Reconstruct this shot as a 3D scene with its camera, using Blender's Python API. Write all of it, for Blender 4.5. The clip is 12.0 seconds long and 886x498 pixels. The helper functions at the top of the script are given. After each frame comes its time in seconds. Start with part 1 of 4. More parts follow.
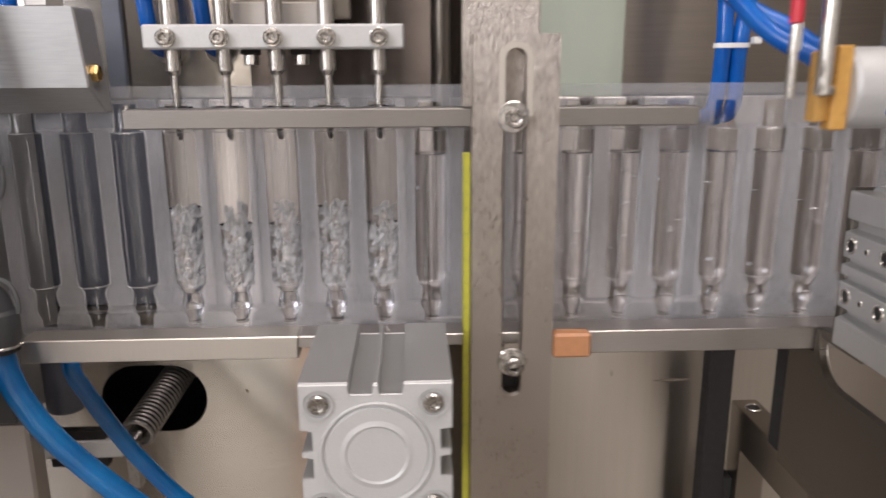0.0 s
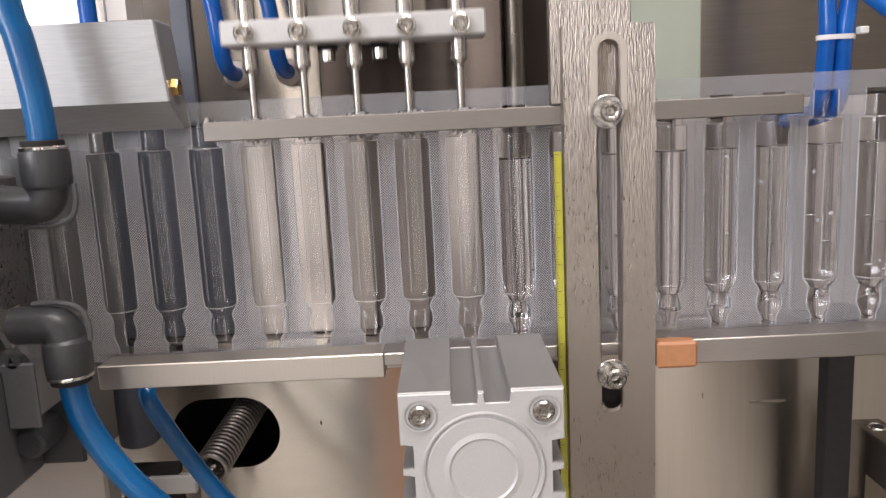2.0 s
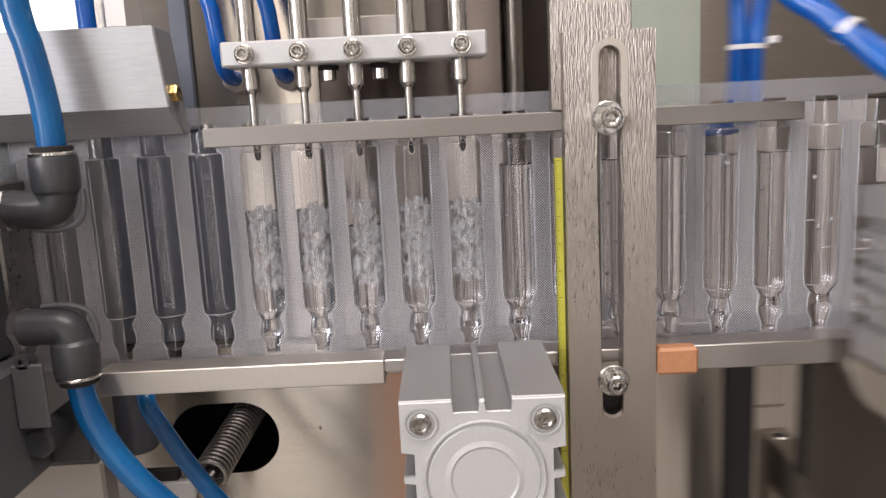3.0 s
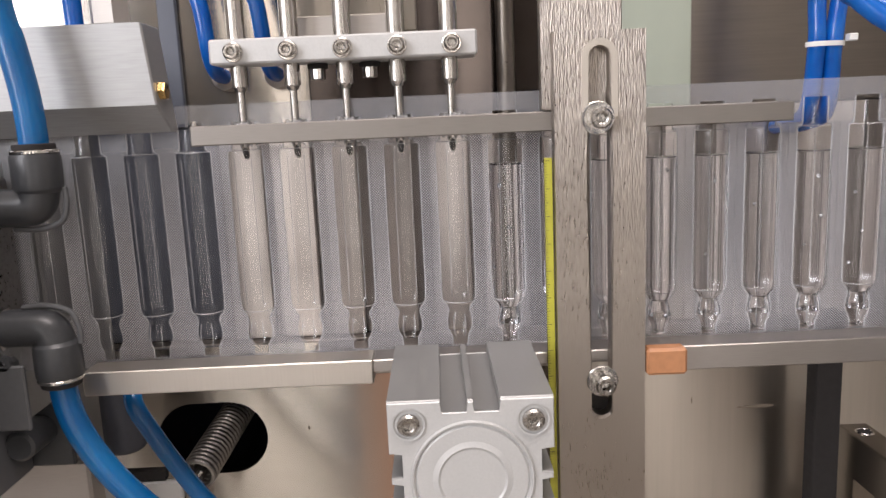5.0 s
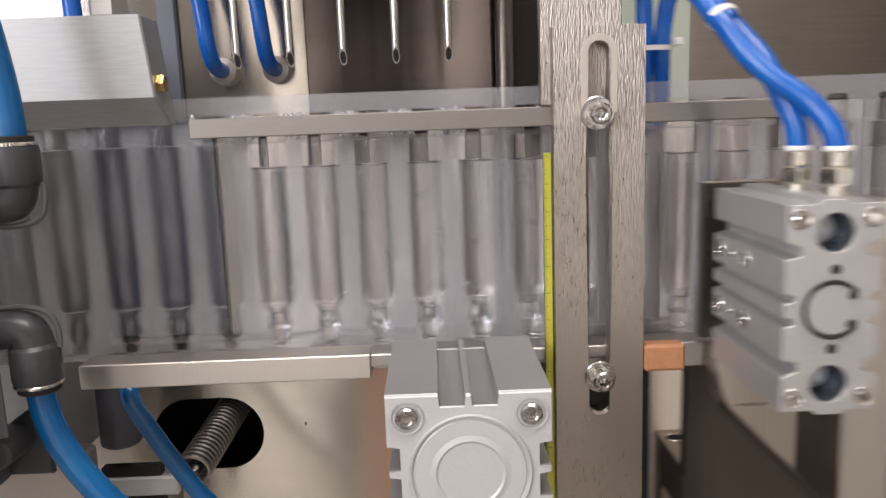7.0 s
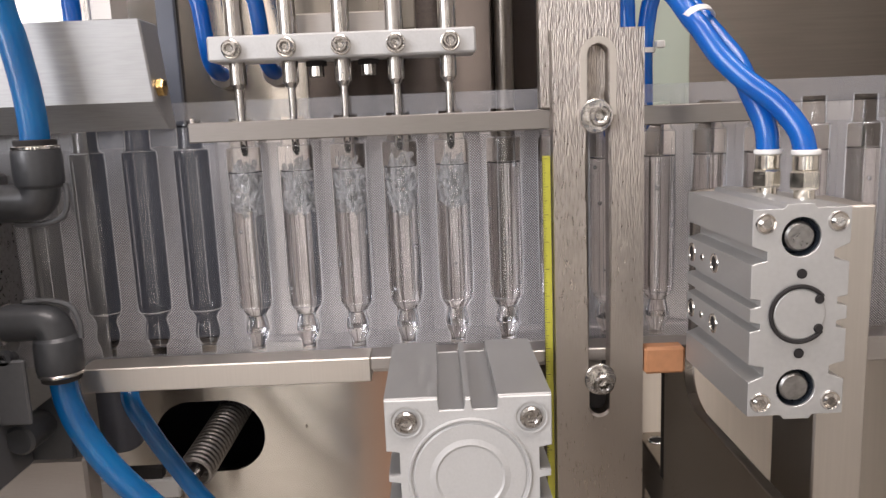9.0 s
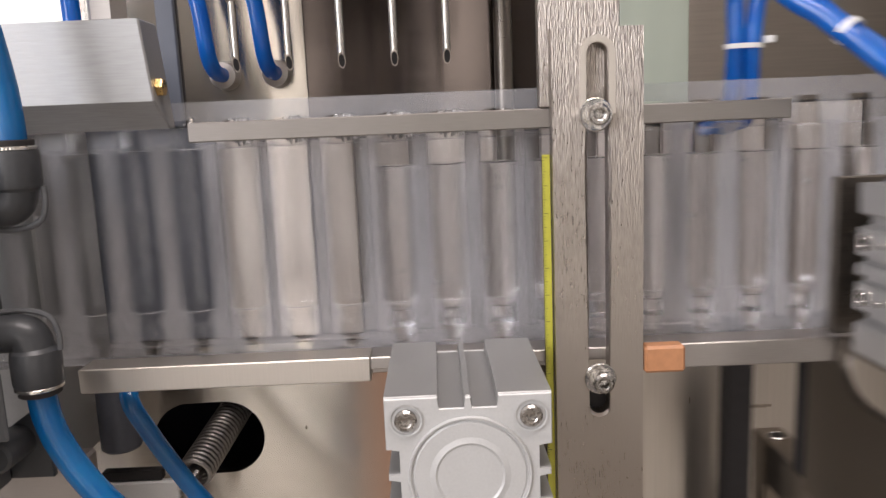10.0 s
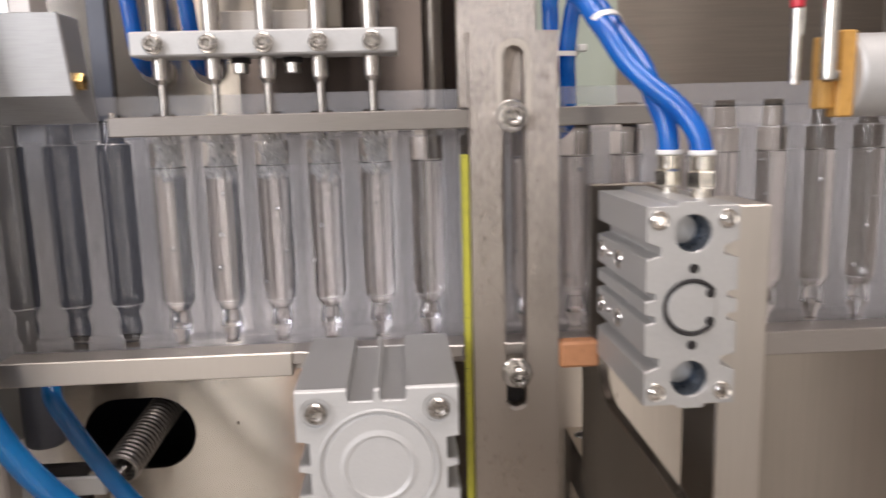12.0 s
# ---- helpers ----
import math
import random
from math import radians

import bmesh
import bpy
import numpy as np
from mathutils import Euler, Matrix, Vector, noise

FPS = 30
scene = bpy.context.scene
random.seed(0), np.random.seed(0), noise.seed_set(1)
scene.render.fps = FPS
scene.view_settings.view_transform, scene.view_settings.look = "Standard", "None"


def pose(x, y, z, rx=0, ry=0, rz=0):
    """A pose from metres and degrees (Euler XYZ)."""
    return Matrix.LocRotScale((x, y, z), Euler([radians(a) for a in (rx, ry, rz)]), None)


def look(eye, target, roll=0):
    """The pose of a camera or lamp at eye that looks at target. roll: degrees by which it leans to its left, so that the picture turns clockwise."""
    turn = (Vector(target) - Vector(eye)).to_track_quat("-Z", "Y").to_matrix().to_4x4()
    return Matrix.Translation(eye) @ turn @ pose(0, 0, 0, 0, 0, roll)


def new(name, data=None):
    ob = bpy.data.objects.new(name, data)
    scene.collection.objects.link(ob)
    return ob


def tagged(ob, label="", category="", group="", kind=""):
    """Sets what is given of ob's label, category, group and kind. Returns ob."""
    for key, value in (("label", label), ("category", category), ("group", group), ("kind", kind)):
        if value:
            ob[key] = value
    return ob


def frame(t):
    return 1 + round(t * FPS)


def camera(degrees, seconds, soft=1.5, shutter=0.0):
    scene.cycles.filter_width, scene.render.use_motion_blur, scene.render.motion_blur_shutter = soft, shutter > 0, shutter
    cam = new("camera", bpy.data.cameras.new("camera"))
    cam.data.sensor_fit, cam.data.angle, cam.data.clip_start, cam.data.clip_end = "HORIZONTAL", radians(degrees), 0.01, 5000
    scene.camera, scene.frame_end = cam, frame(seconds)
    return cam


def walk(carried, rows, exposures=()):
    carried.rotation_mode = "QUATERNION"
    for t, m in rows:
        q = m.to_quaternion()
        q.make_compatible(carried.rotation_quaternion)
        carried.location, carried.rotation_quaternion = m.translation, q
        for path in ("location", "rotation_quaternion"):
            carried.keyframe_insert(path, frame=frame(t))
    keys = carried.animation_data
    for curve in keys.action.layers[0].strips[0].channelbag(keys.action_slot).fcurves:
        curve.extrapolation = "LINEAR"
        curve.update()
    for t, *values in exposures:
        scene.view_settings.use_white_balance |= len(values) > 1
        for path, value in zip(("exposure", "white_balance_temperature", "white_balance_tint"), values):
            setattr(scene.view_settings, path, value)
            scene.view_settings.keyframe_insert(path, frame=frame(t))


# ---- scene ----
cam = camera(60.9, 12.0, soft=1.5, shutter=0.5)

PATH = [
    (0, (0.153, -0.306, 0.107), (0.229, 1.635, -0.372), -0.3),
    (0.2, (0.146, -0.296, 0.097), (0.174, 1.655, -0.342), -1.5),
    (0.5, (0.133, -0.295, 0.09), (0.152, 1.664, -0.312), -2.2),
    (1, (0.133, -0.295, 0.09), (0.125, 1.67, -0.282), -2.6),
    (1.5, (0.133, -0.295, 0.088), (0.12, 1.674, -0.259), -2.7),
    (2, (0.133, -0.295, 0.088), (0.115, 1.676, -0.252), -2.8),
    (2.5, (0.133, -0.295, 0.089), (0.119, 1.676, -0.251), -2.8),
    (3, (0.132, -0.294, 0.09), (0.121, 1.677, -0.249), -2.8),
    (5, (0.133, -0.293, 0.09), (0.143, 1.677, -0.252), -2.5),
    (5.5, (0.133, -0.293, 0.089), (0.146, 1.678, -0.253), -2.3),
    (6, (0.133, -0.293, 0.088), (0.146, 1.677, -0.256), -2.2),
    (6.5, (0.132, -0.293, 0.089), (0.153, 1.675, -0.264), -2.1),
    (7, (0.132, -0.293, 0.088), (0.153, 1.678, -0.254), -2.1),
    (9, (0.133, -0.293, 0.089), (0.148, 1.678, -0.252), -2.3),
    (9.5, (0.132, -0.293, 0.089), (0.152, 1.677, -0.254), -2.3),
    (10, (0.133, -0.293, 0.087), (0.149, 1.68, -0.242), -2.4),
    (10.5, (0.133, -0.293, 0.087), (0.153, 1.679, -0.246), -2.4),
    (11, (0.133, -0.292, 0.089), (0.163, 1.678, -0.257), -2.3),
    (11.5, (0.132, -0.292, 0.088), (0.195, 1.678, -0.249), -2.0),
    (11.8, (0.139, -0.293, 0.088), (0.209, 1.677, -0.249), -1.8),
    (12, (0.149, -0.299, 0.087), (0.259, 1.669, -0.25), -1.5),
]
walk(cam, [(t, look(eye, target, roll)) for t, eye, target, roll in PATH],
     [(0, -0.12), (0.5, -0.20), (1, -0.12), (2, 0.01), (5, 0.03), (9, 0.0), (12, 0.01)])

# ---- world and light ----
world = bpy.data.worlds.new("room_air")
scene.world = world
world.use_nodes = True
world.node_tree.nodes["Background"].inputs[0].default_value = (1.0, 0.93, 0.92, 1)
world.node_tree.nodes["Background"].inputs[1].default_value = 0.25


def area_lamp(name, eye, target, sx, sy, power, colour):
    data = bpy.data.lights.new(name, "AREA")
    data.shape, data.size, data.size_y, data.energy, data.color = "RECTANGLE", sx, sy, power, colour
    ob = new(name, data)
    ob.matrix_world = look(eye, target)
    return ob


# Added soft key lamp at front left; no opening stands behind it.
area_lamp("window_light", (-1.25, -1.55, 0.75), (0.1, 0.0, 0.05), 0.9, 1.2, 37, (0.95, 0.935, 0.985))
# Added strip lamps that put bright stripes into the steel's reflections.
for wx, ww in ((-0.50, 0.40), (0.26, 0.20), (1.02, 0.30), (1.72, 0.16)):
    area_lamp("front_window_light", (wx, -2.57, 0.15), (wx, 0.0, 0.15), ww, 1.8, 8.5 * ww * 1.8, (1.0, 0.92, 0.86))
area_lamp("ceiling_light", (0.3, -0.55, 1.38), (0.3, -0.5, 0.0), 1.1, 0.35, 19, (1.0, 0.90, 0.87))

# ---- materials ----


def nodes_of(name):
    m = bpy.data.materials.new(name)
    m.use_nodes = True
    t = m.node_tree
    return m, t, t.nodes["Principled BSDF"]


def add(t, kind, **values):
    n = t.nodes.new(kind)
    for k, v in values.items():
        n.inputs[k].default_value = v
    return n


def coords(t, scale):
    c = t.nodes.new("ShaderNodeTexCoord")
    m = add(t, "ShaderNodeMapping", Scale=scale)
    t.links.new(c.outputs["Object"], m.inputs["Vector"])
    return m.outputs["Vector"]


def ramp(t, source, stops):
    r = t.nodes.new("ShaderNodeValToRGB")
    e = r.color_ramp.elements
    while len(e) < len(stops):
        e.new(0.5)
    for el, (p, c) in zip(e, stops):
        el.position, el.color = p, (*c, 1)
    t.links.new(source, r.inputs["Fac"])
    return r.outputs["Color"]


def surface(name, colour, rough, metal=0.0, grain=(300, 300, 300), vary=0.12, bump=0.15, stain=18.0, coat=0.0, rough_vary=0.12, drawn=0.0):
    """Two scales of variation: fine grain and broad stains, with a fine relief."""
    m, t, b = nodes_of(name)
    fine = add(t, "ShaderNodeTexNoise", Scale=1.0, Detail=3.0)
    t.links.new(coords(t, grain), fine.inputs["Vector"])
    broad = add(t, "ShaderNodeTexNoise", Scale=stain, Detail=4.0)
    t.links.new(coords(t, (1, 1, 1)), broad.inputs["Vector"])
    mix = t.nodes.new("ShaderNodeMath")
    mix.operation = "MULTIPLY_ADD"
    mix.inputs[1].default_value = 0.6
    t.links.new(fine.outputs["Fac"], mix.inputs[0])
    half = t.nodes.new("ShaderNodeMath")
    half.operation = "MULTIPLY"
    half.inputs[1].default_value = 0.4
    t.links.new(broad.outputs["Fac"], half.inputs[0])
    t.links.new(half.outputs[0], mix.inputs[2])
    lo = tuple(max(0, c * (1 - vary)) for c in colour)
    hi = tuple(min(1, c * (1 + vary)) for c in colour)
    t.links.new(ramp(t, mix.outputs[0], [(0.3, lo), (0.7, hi)]), b.inputs["Base Color"])
    r = t.nodes.new("ShaderNodeMapRange")
    r.inputs["To Min"].default_value = max(0.02, rough - rough_vary)
    r.inputs["To Max"].default_value = min(1, rough + rough_vary)
    r.inputs["From Min"].default_value, r.inputs["From Max"].default_value = 0.3, 0.7
    t.links.new(mix.outputs[0], r.inputs["Value"])
    t.links.new(r.outputs[0], b.inputs["Roughness"])
    b.inputs["Metallic"].default_value = metal
    b.inputs["Coat Weight"].default_value = coat
    if drawn:
        tangent = t.nodes.new("ShaderNodeTangent")
        tangent.direction_type, tangent.axis = "RADIAL", "X"
        t.links.new(tangent.outputs[0], b.inputs["Tangent"])
        b.inputs["Anisotropic"].default_value = 0.97
        b.inputs["Anisotropic Rotation"].default_value = drawn
    if bump:
        n = add(t, "ShaderNodeBump", Strength=bump, Distance=0.0003)
        t.links.new(fine.outputs["Fac"], n.inputs["Height"])
        t.links.new(n.outputs[0], b.inputs["Normal"])
    return m


DRAWN = 0.5
STEEL = surface("brushed_steel", (0.43, 0.403, 0.38), 0.42, 1, (150, 4000, 4000), 0.10, 0.05)
STEEL_BAR = surface("brushed_steel_bar", (0.27, 0.252, 0.237), 0.40, 1, (150, 4000, 4000), 0.10, 0.05)
# Steel darkened in its colour for the dim interior it would mirror.
STEEL_DARK = surface("steel_with_dark_reflection", (0.20, 0.178, 0.155), 0.34, 1, (150, 3000, 3000), 0.14, 0.05, 20)
STEEL_UP = surface("brushed_steel_upright", (0.29, 0.26, 0.225), 0.30, 1, (1200, 1200, 40), 0.05, 0.02, 9, rough_vary=0.05)
STEEL_POST = surface("satin_steel_post", (0.62, 0.58, 0.53), 0.40, 1, (1500, 1500, 40), 0.05, 0.02, 9, rough_vary=0.05)
STEEL_SMUDGED = surface("smudged_steel_sheet", (0.46, 0.418, 0.366), 0.36, 1, (400, 400, 12), 0.05, 0.0, 22, rough_vary=0.02, drawn=0.5)
# Darker copy of the pale steel; a brownish reflection is put into its colour.
STEEL_BEIGE = surface("steel_sheet_with_brownish_reflection", (0.245, 0.216, 0.188), 0.40, 1, (30, 700, 700), 0.10, 0.02, 7, rough_vary=0.03, drawn=0.5)
STEEL_PALE = surface("pale_steel_sheet", (0.41, 0.378, 0.338), 0.22, 1, (30, 700, 700), 0.08, 0.02, 7, rough_vary=0.03, drawn=DRAWN)
# Bright and grey steels that imitate light and dark bands of a reflection.
STEEL_BRIGHT = surface("bright_reflection_steel", (0.66, 0.61, 0.58), 0.31, 1, (500, 500, 8), 0.05, 0.0, 7, rough_vary=0.03, drawn=DRAWN)
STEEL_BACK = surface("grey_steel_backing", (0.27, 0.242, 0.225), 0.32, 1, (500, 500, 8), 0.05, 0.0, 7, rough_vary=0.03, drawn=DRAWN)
SLATE = surface("blue_grey_paint", (0.102, 0.112, 0.140), 0.38, 0.0, (40, 40, 40), 0.15, 0.02, 7)
STEEL_BROWN = surface("brown_steel_sheet", (0.142, 0.120, 0.109), 0.24, 1, (30, 700, 700), 0.12, 0.02, 7, rough_vary=0.03, drawn=DRAWN)
GROUND = surface("ground_steel", (0.41, 0.37, 0.333), 0.34, 1, (2200, 2200, 260), 0.5, 0.4, 30, rough_vary=0.10)


def worn_towards_top(m, low, high, least, most):
    """Grinding marks that are deeper towards the upper end of the plate."""
    t = m.node_tree
    z = t.nodes.new("ShaderNodeSeparateXYZ")
    t.links.new(coords(t, (1, 1, 1)), z.inputs[0])
    r = t.nodes.new("ShaderNodeMapRange")
    for key, v in (("From Min", low), ("From Max", high), ("To Min", least), ("To Max", most)):
        r.inputs[key].default_value = v
    t.links.new(z.outputs["Z"], r.inputs["Value"])
    for n in t.nodes:
        if n.type == "BUMP":
            n.inputs["Distance"].default_value = 0.0006
            t.links.new(r.outputs[0], n.inputs["Strength"])
    b = t.nodes["Principled BSDF"]
    flecks = b.inputs["Base Color"].links[0].from_socket
    mix = t.nodes.new("ShaderNodeMix")
    mix.data_type = "RGBA"
    mix.inputs[6].default_value = (0.40, 0.36, 0.322, 1)
    t.links.new(r.outputs[0], mix.inputs[0])
    t.links.new(flecks, mix.inputs[7])
    t.links.new(mix.outputs[2], b.inputs["Base Color"])


worn_towards_top(GROUND, 0.0, 0.10, 0.06, 0.95)
ALU = surface("anodised_aluminium", (0.53, 0.53, 0.525), 0.42, 0.75, (700, 700, 700), 0.07, 0.12, 30)
ALU_BODY = surface("extruded_aluminium", (0.36, 0.36, 0.355), 0.48, 0.6, (700, 60, 700), 0.08, 0.1, 30)
ALU_PALE = surface("pale_cast_aluminium", (0.52, 0.52, 0.515), 0.48, 0.35, (1200, 1200, 1200), 0.06, 0.2, 40)
ALU_BLOCK = surface("machined_aluminium", (0.355, 0.355, 0.355), 0.45, 0.55, (100, 1600, 1600), 0.16, 0.08, 40)
NEEDLE_STEEL = surface("satin_needle_steel", (0.50, 0.475, 0.445), 0.27, 1, (900, 900, 40), 0.12, 0.05)
CHROME = surface("bright_steel", (0.68, 0.66, 0.63), 0.16, 1, (400, 400, 400), 0.08, 0.05)
SCREW = surface("screw_steel", (0.40, 0.38, 0.355), 0.26, 1, (500, 500, 500), 0.2, 0.15)
# For black parts, and for shade painted into slots, holes and gaps.
BLACK = surface("black_parts_and_shade", (0.014, 0.012, 0.012), 0.85, 0, (300, 300, 300), 0.3, 0.1)
NAVY = surface("cavity_shade_navy", (0.010, 0.010, 0.024), 0.5, 0, (300, 300, 300), 0.3, 0.1)
SPRINGM = surface("spring_steel", (0.31, 0.30, 0.29), 0.34, 1, (600, 600, 600), 0.3, 0.2)
BORE = surface("dark_bore", (0.10, 0.12, 0.15), 0.3, 0.7, (500, 500, 500), 0.1, 0.05)
SPRING_DARK = surface("dark_spring_steel", (0.13, 0.125, 0.12), 0.34, 1, (600, 600, 600), 0.3, 0.2)
DARK_PAINT = surface("dark_blue_grey_barrel_paint", (0.050, 0.053, 0.066), 0.45, 0, (500, 500, 500), 0.15, 0.1)
RIB = surface("grey_plastic", (0.085, 0.087, 0.092), 0.4, 0, (500, 500, 500), 0.1, 0.1)
PLASTIC = surface("dark_grey_plastic", (0.040, 0.042, 0.046), 0.42, 0, (500, 500, 500), 0.15, 0.12, coat=0.1)
NICKEL = surface("nickel_brass", (0.72, 0.69, 0.62), 0.2, 1, (500, 500, 500), 0.08, 0.05)
BRASS = surface("brass", (0.62, 0.42, 0.17), 0.3, 1, (500, 500, 500), 0.15, 0.1)
ORANGE = surface("orange_rubber", (0.43, 0.20, 0.095), 0.5, 0, (400, 400, 400), 0.12, 0.2)
AMBER = surface("amber_plastic", (0.55, 0.30, 0.075), 0.35, 0, (300, 300, 300), 0.15, 0.1)
RED = surface("red_plastic", (0.55, 0.03, 0.05), 0.35, 0, (300, 300, 300), 0.1, 0.1)
YELLOW = surface("yellow_tape", (0.46, 0.44, 0.05), 0.45, 0, (200, 200, 200), 0.14, 0.05)
STAIN = surface("dried_stain", (0.20, 0.165, 0.13), 0.5, 0.0, (900, 900, 900), 0.3, 0.1)
INK = surface("black_ink", (0.03, 0.03, 0.02), 0.6, 0, (300, 300, 300), 0.2, 0)
NYLON = surface("white_nylon", (0.78, 0.78, 0.76), 0.4, 0, (300, 300, 300), 0.05, 0.05)
PALE_GREEN = surface("pale_green_reflection", (0.42, 0.465, 0.385), 0.4, 0, (40, 40, 8), 0.08, 0.02, 12)
STEEL_TINT = surface("salmon_reflection_steel_sheet", (0.54, 0.508, 0.462), 0.22, 1, (30, 700, 700), 0.08, 0.02, 7, rough_vary=0.03, drawn=DRAWN)


def painted_salmon(m, x0, x1, tint):
    """A broad salmon reflection painted into the colour, growing between x0 and x1."""
    t = m.node_tree
    b = t.nodes["Principled BSDF"]
    base = b.inputs["Base Color"].links[0].from_socket
    xyz = t.nodes.new("ShaderNodeSeparateXYZ")
    t.links.new(coords(t, (1, 1, 1)), xyz.inputs[0])
    r = t.nodes.new("ShaderNodeMapRange")
    r.interpolation_type = "SMOOTHSTEP"
    r.inputs["From Min"].default_value, r.inputs["From Max"].default_value = x0, x1
    t.links.new(xyz.outputs["X"], r.inputs["Value"])
    mix = t.nodes.new("ShaderNodeMix")
    mix.data_type = "RGBA"
    mix.inputs[7].default_value = (*tint, 1)
    t.links.new(r.outputs[0], mix.inputs[0])
    t.links.new(base, mix.inputs[6])
    t.links.new(mix.outputs[2], b.inputs["Base Color"])


painted_salmon(STEEL_TINT, 0.078, 0.112, (0.66, 0.43, 0.32))
WALLPAINT = surface("painted_wall", (0.78, 0.74, 0.70), 0.7, 0, (30, 30, 30), 0.08, 0.1, 2)
FLOORM = surface("pale_beige_floor", (0.37, 0.33, 0.285), 0.5, 0, (20, 20, 20), 0.15, 0.1, 2)
DOORM = surface("dark_blue_paint", (0.05, 0.065, 0.11), 0.5, 0, (20, 20, 20), 0.15, 0.1, 2)


def tube_material(name, dark, light):
    m, t, b = nodes_of(name)
    n = add(t, "ShaderNodeTexNoise", Scale=60.0, Detail=3.0)
    t.links.new(coords(t, (1, 1, 1)), n.inputs["Vector"])
    t.links.new(ramp(t, n.outputs["Fac"], [(0.3, dark), (0.7, light)]), b.inputs["Base Color"])
    b.inputs["Roughness"].default_value = 0.24
    b.inputs["Subsurface Weight"].default_value = 0.25
    b.inputs["Subsurface Radius"].default_value = (0.001, 0.003, 0.006)
    b.inputs["Subsurface Scale"].default_value = 0.5
    return m


def streaks(t, scale):
    """Lengthwise drawing marks, other ones on every piece."""
    n = add(t, "ShaderNodeTexNoise", Scale=scale, Detail=1.0)
    n.noise_dimensions = "4D"
    t.links.new(coords(t, (1, 1, 0.005)), n.inputs["Vector"])
    info = t.nodes.new("ShaderNodeObjectInfo")
    m = t.nodes.new("ShaderNodeMath")
    m.operation = "MULTIPLY"
    m.inputs[1].default_value = 40.0
    t.links.new(info.outputs["Random"], m.inputs[0])
    t.links.new(m.outputs[0], n.inputs["W"])
    return n


def clear_plastic():
    """Thin moulded wall: clear, with a slight grey where it is thick and a gloss that grows at the rim."""
    m, t, b = nodes_of("clear_ampoule_plastic")
    t.nodes.remove(b)
    clear = add(t, "ShaderNodeBsdfTransparent", Color=(0.985, 0.987, 0.99, 1))
    gloss = t.nodes.new("ShaderNodeBsdfGlossy")
    worn = t.nodes.new("ShaderNodeMapRange")
    worn.inputs["To Min"].default_value, worn.inputs["To Max"].default_value = 0.10, 0.17
    t.links.new(streaks(t, 420.0).outputs["Fac"], worn.inputs["Value"])
    t.links.new(worn.outputs[0], gloss.inputs["Roughness"])
    rim = add(t, "ShaderNodeLayerWeight", Blend=0.5)
    grow = t.nodes.new("ShaderNodeMath")
    grow.operation = "POWER"
    grow.inputs[1].default_value = 4.0
    t.links.new(rim.outputs["Facing"], grow.inputs[0])
    level = t.nodes.new("ShaderNodeMath")
    level.operation = "MULTIPLY_ADD"
    level.inputs[1].default_value, level.inputs[2].default_value = 0.6, 0.045
    t.links.new(grow.outputs[0], level.inputs[0])
    shine = t.nodes.new("ShaderNodeMixShader")
    t.links.new(level.outputs[0], shine.inputs[0])
    t.links.new(clear.outputs[0], shine.inputs[1])
    t.links.new(gloss.outputs[0], shine.inputs[2])
    t.links.new(shine.outputs[0], t.nodes["Material Output"].inputs[0])
    return m


def inner_plastic():
    """The inside of the wall, wet and without a gloss of its own."""
    m, t, b = nodes_of("clear_ampoule_inside")
    t.nodes.remove(b)
    clear = add(t, "ShaderNodeBsdfTransparent", Color=(0.985, 0.987, 0.99, 1))
    t.links.new(clear.outputs[0], t.nodes["Material Output"].inputs[0])
    return m


def water_material():
    m, t, b = nodes_of("clear_liquid")
    t.nodes.remove(b)
    glass = add(t, "ShaderNodeBsdfGlass", Roughness=0.0, IOR=1.36, Color=(0.99, 0.99, 1.0, 1))
    t.links.new(glass.outputs[0], t.nodes["Material Output"].inputs[0])
    return m


def edge_glint_material():
    """Whitish, shiny plastic that imitates the bright refracted edge of the moulding."""
    m, t, b = nodes_of("edge_glint_plastic")
    n = add(t, "ShaderNodeTexNoise", Scale=900.0, Detail=2.0)
    t.links.new(coords(t, (1, 1, 0.15)), n.inputs["Vector"])
    t.links.new(ramp(t, n.outputs["Fac"], [(0.3, (0.62, 0.62, 0.63)), (0.7, (0.85, 0.85, 0.86))]), b.inputs["Base Color"])
    b.inputs["Roughness"].default_value = 0.12
    clear = add(t, "ShaderNodeBsdfTransparent", Color=(0.95, 0.95, 0.96, 1))
    mix = add(t, "ShaderNodeMixShader", Fac=0.36)
    t.links.new(clear.outputs[0], mix.inputs[1])
    t.links.new(b.outputs[0], mix.inputs[2])
    t.links.new(mix.outputs[0], t.nodes["Material Output"].inputs[0])
    return m


def bubble_material():
    m, t, b = nodes_of("air_bubble")
    t.nodes.remove(b)
    glass = add(t, "ShaderNodeBsdfGlass", Roughness=0.0, IOR=0.74, Color=(1, 1, 1, 1))
    skin = add(t, "ShaderNodeBsdfDiffuse", Color=(0.85, 0.86, 0.88, 1))
    mix = add(t, "ShaderNodeMixShader", Fac=0.22)
    t.links.new(glass.outputs[0], mix.inputs[1])
    t.links.new(skin.outputs[0], mix.inputs[2])
    t.links.new(mix.outputs[0], t.nodes["Material Output"].inputs[0])
    return m


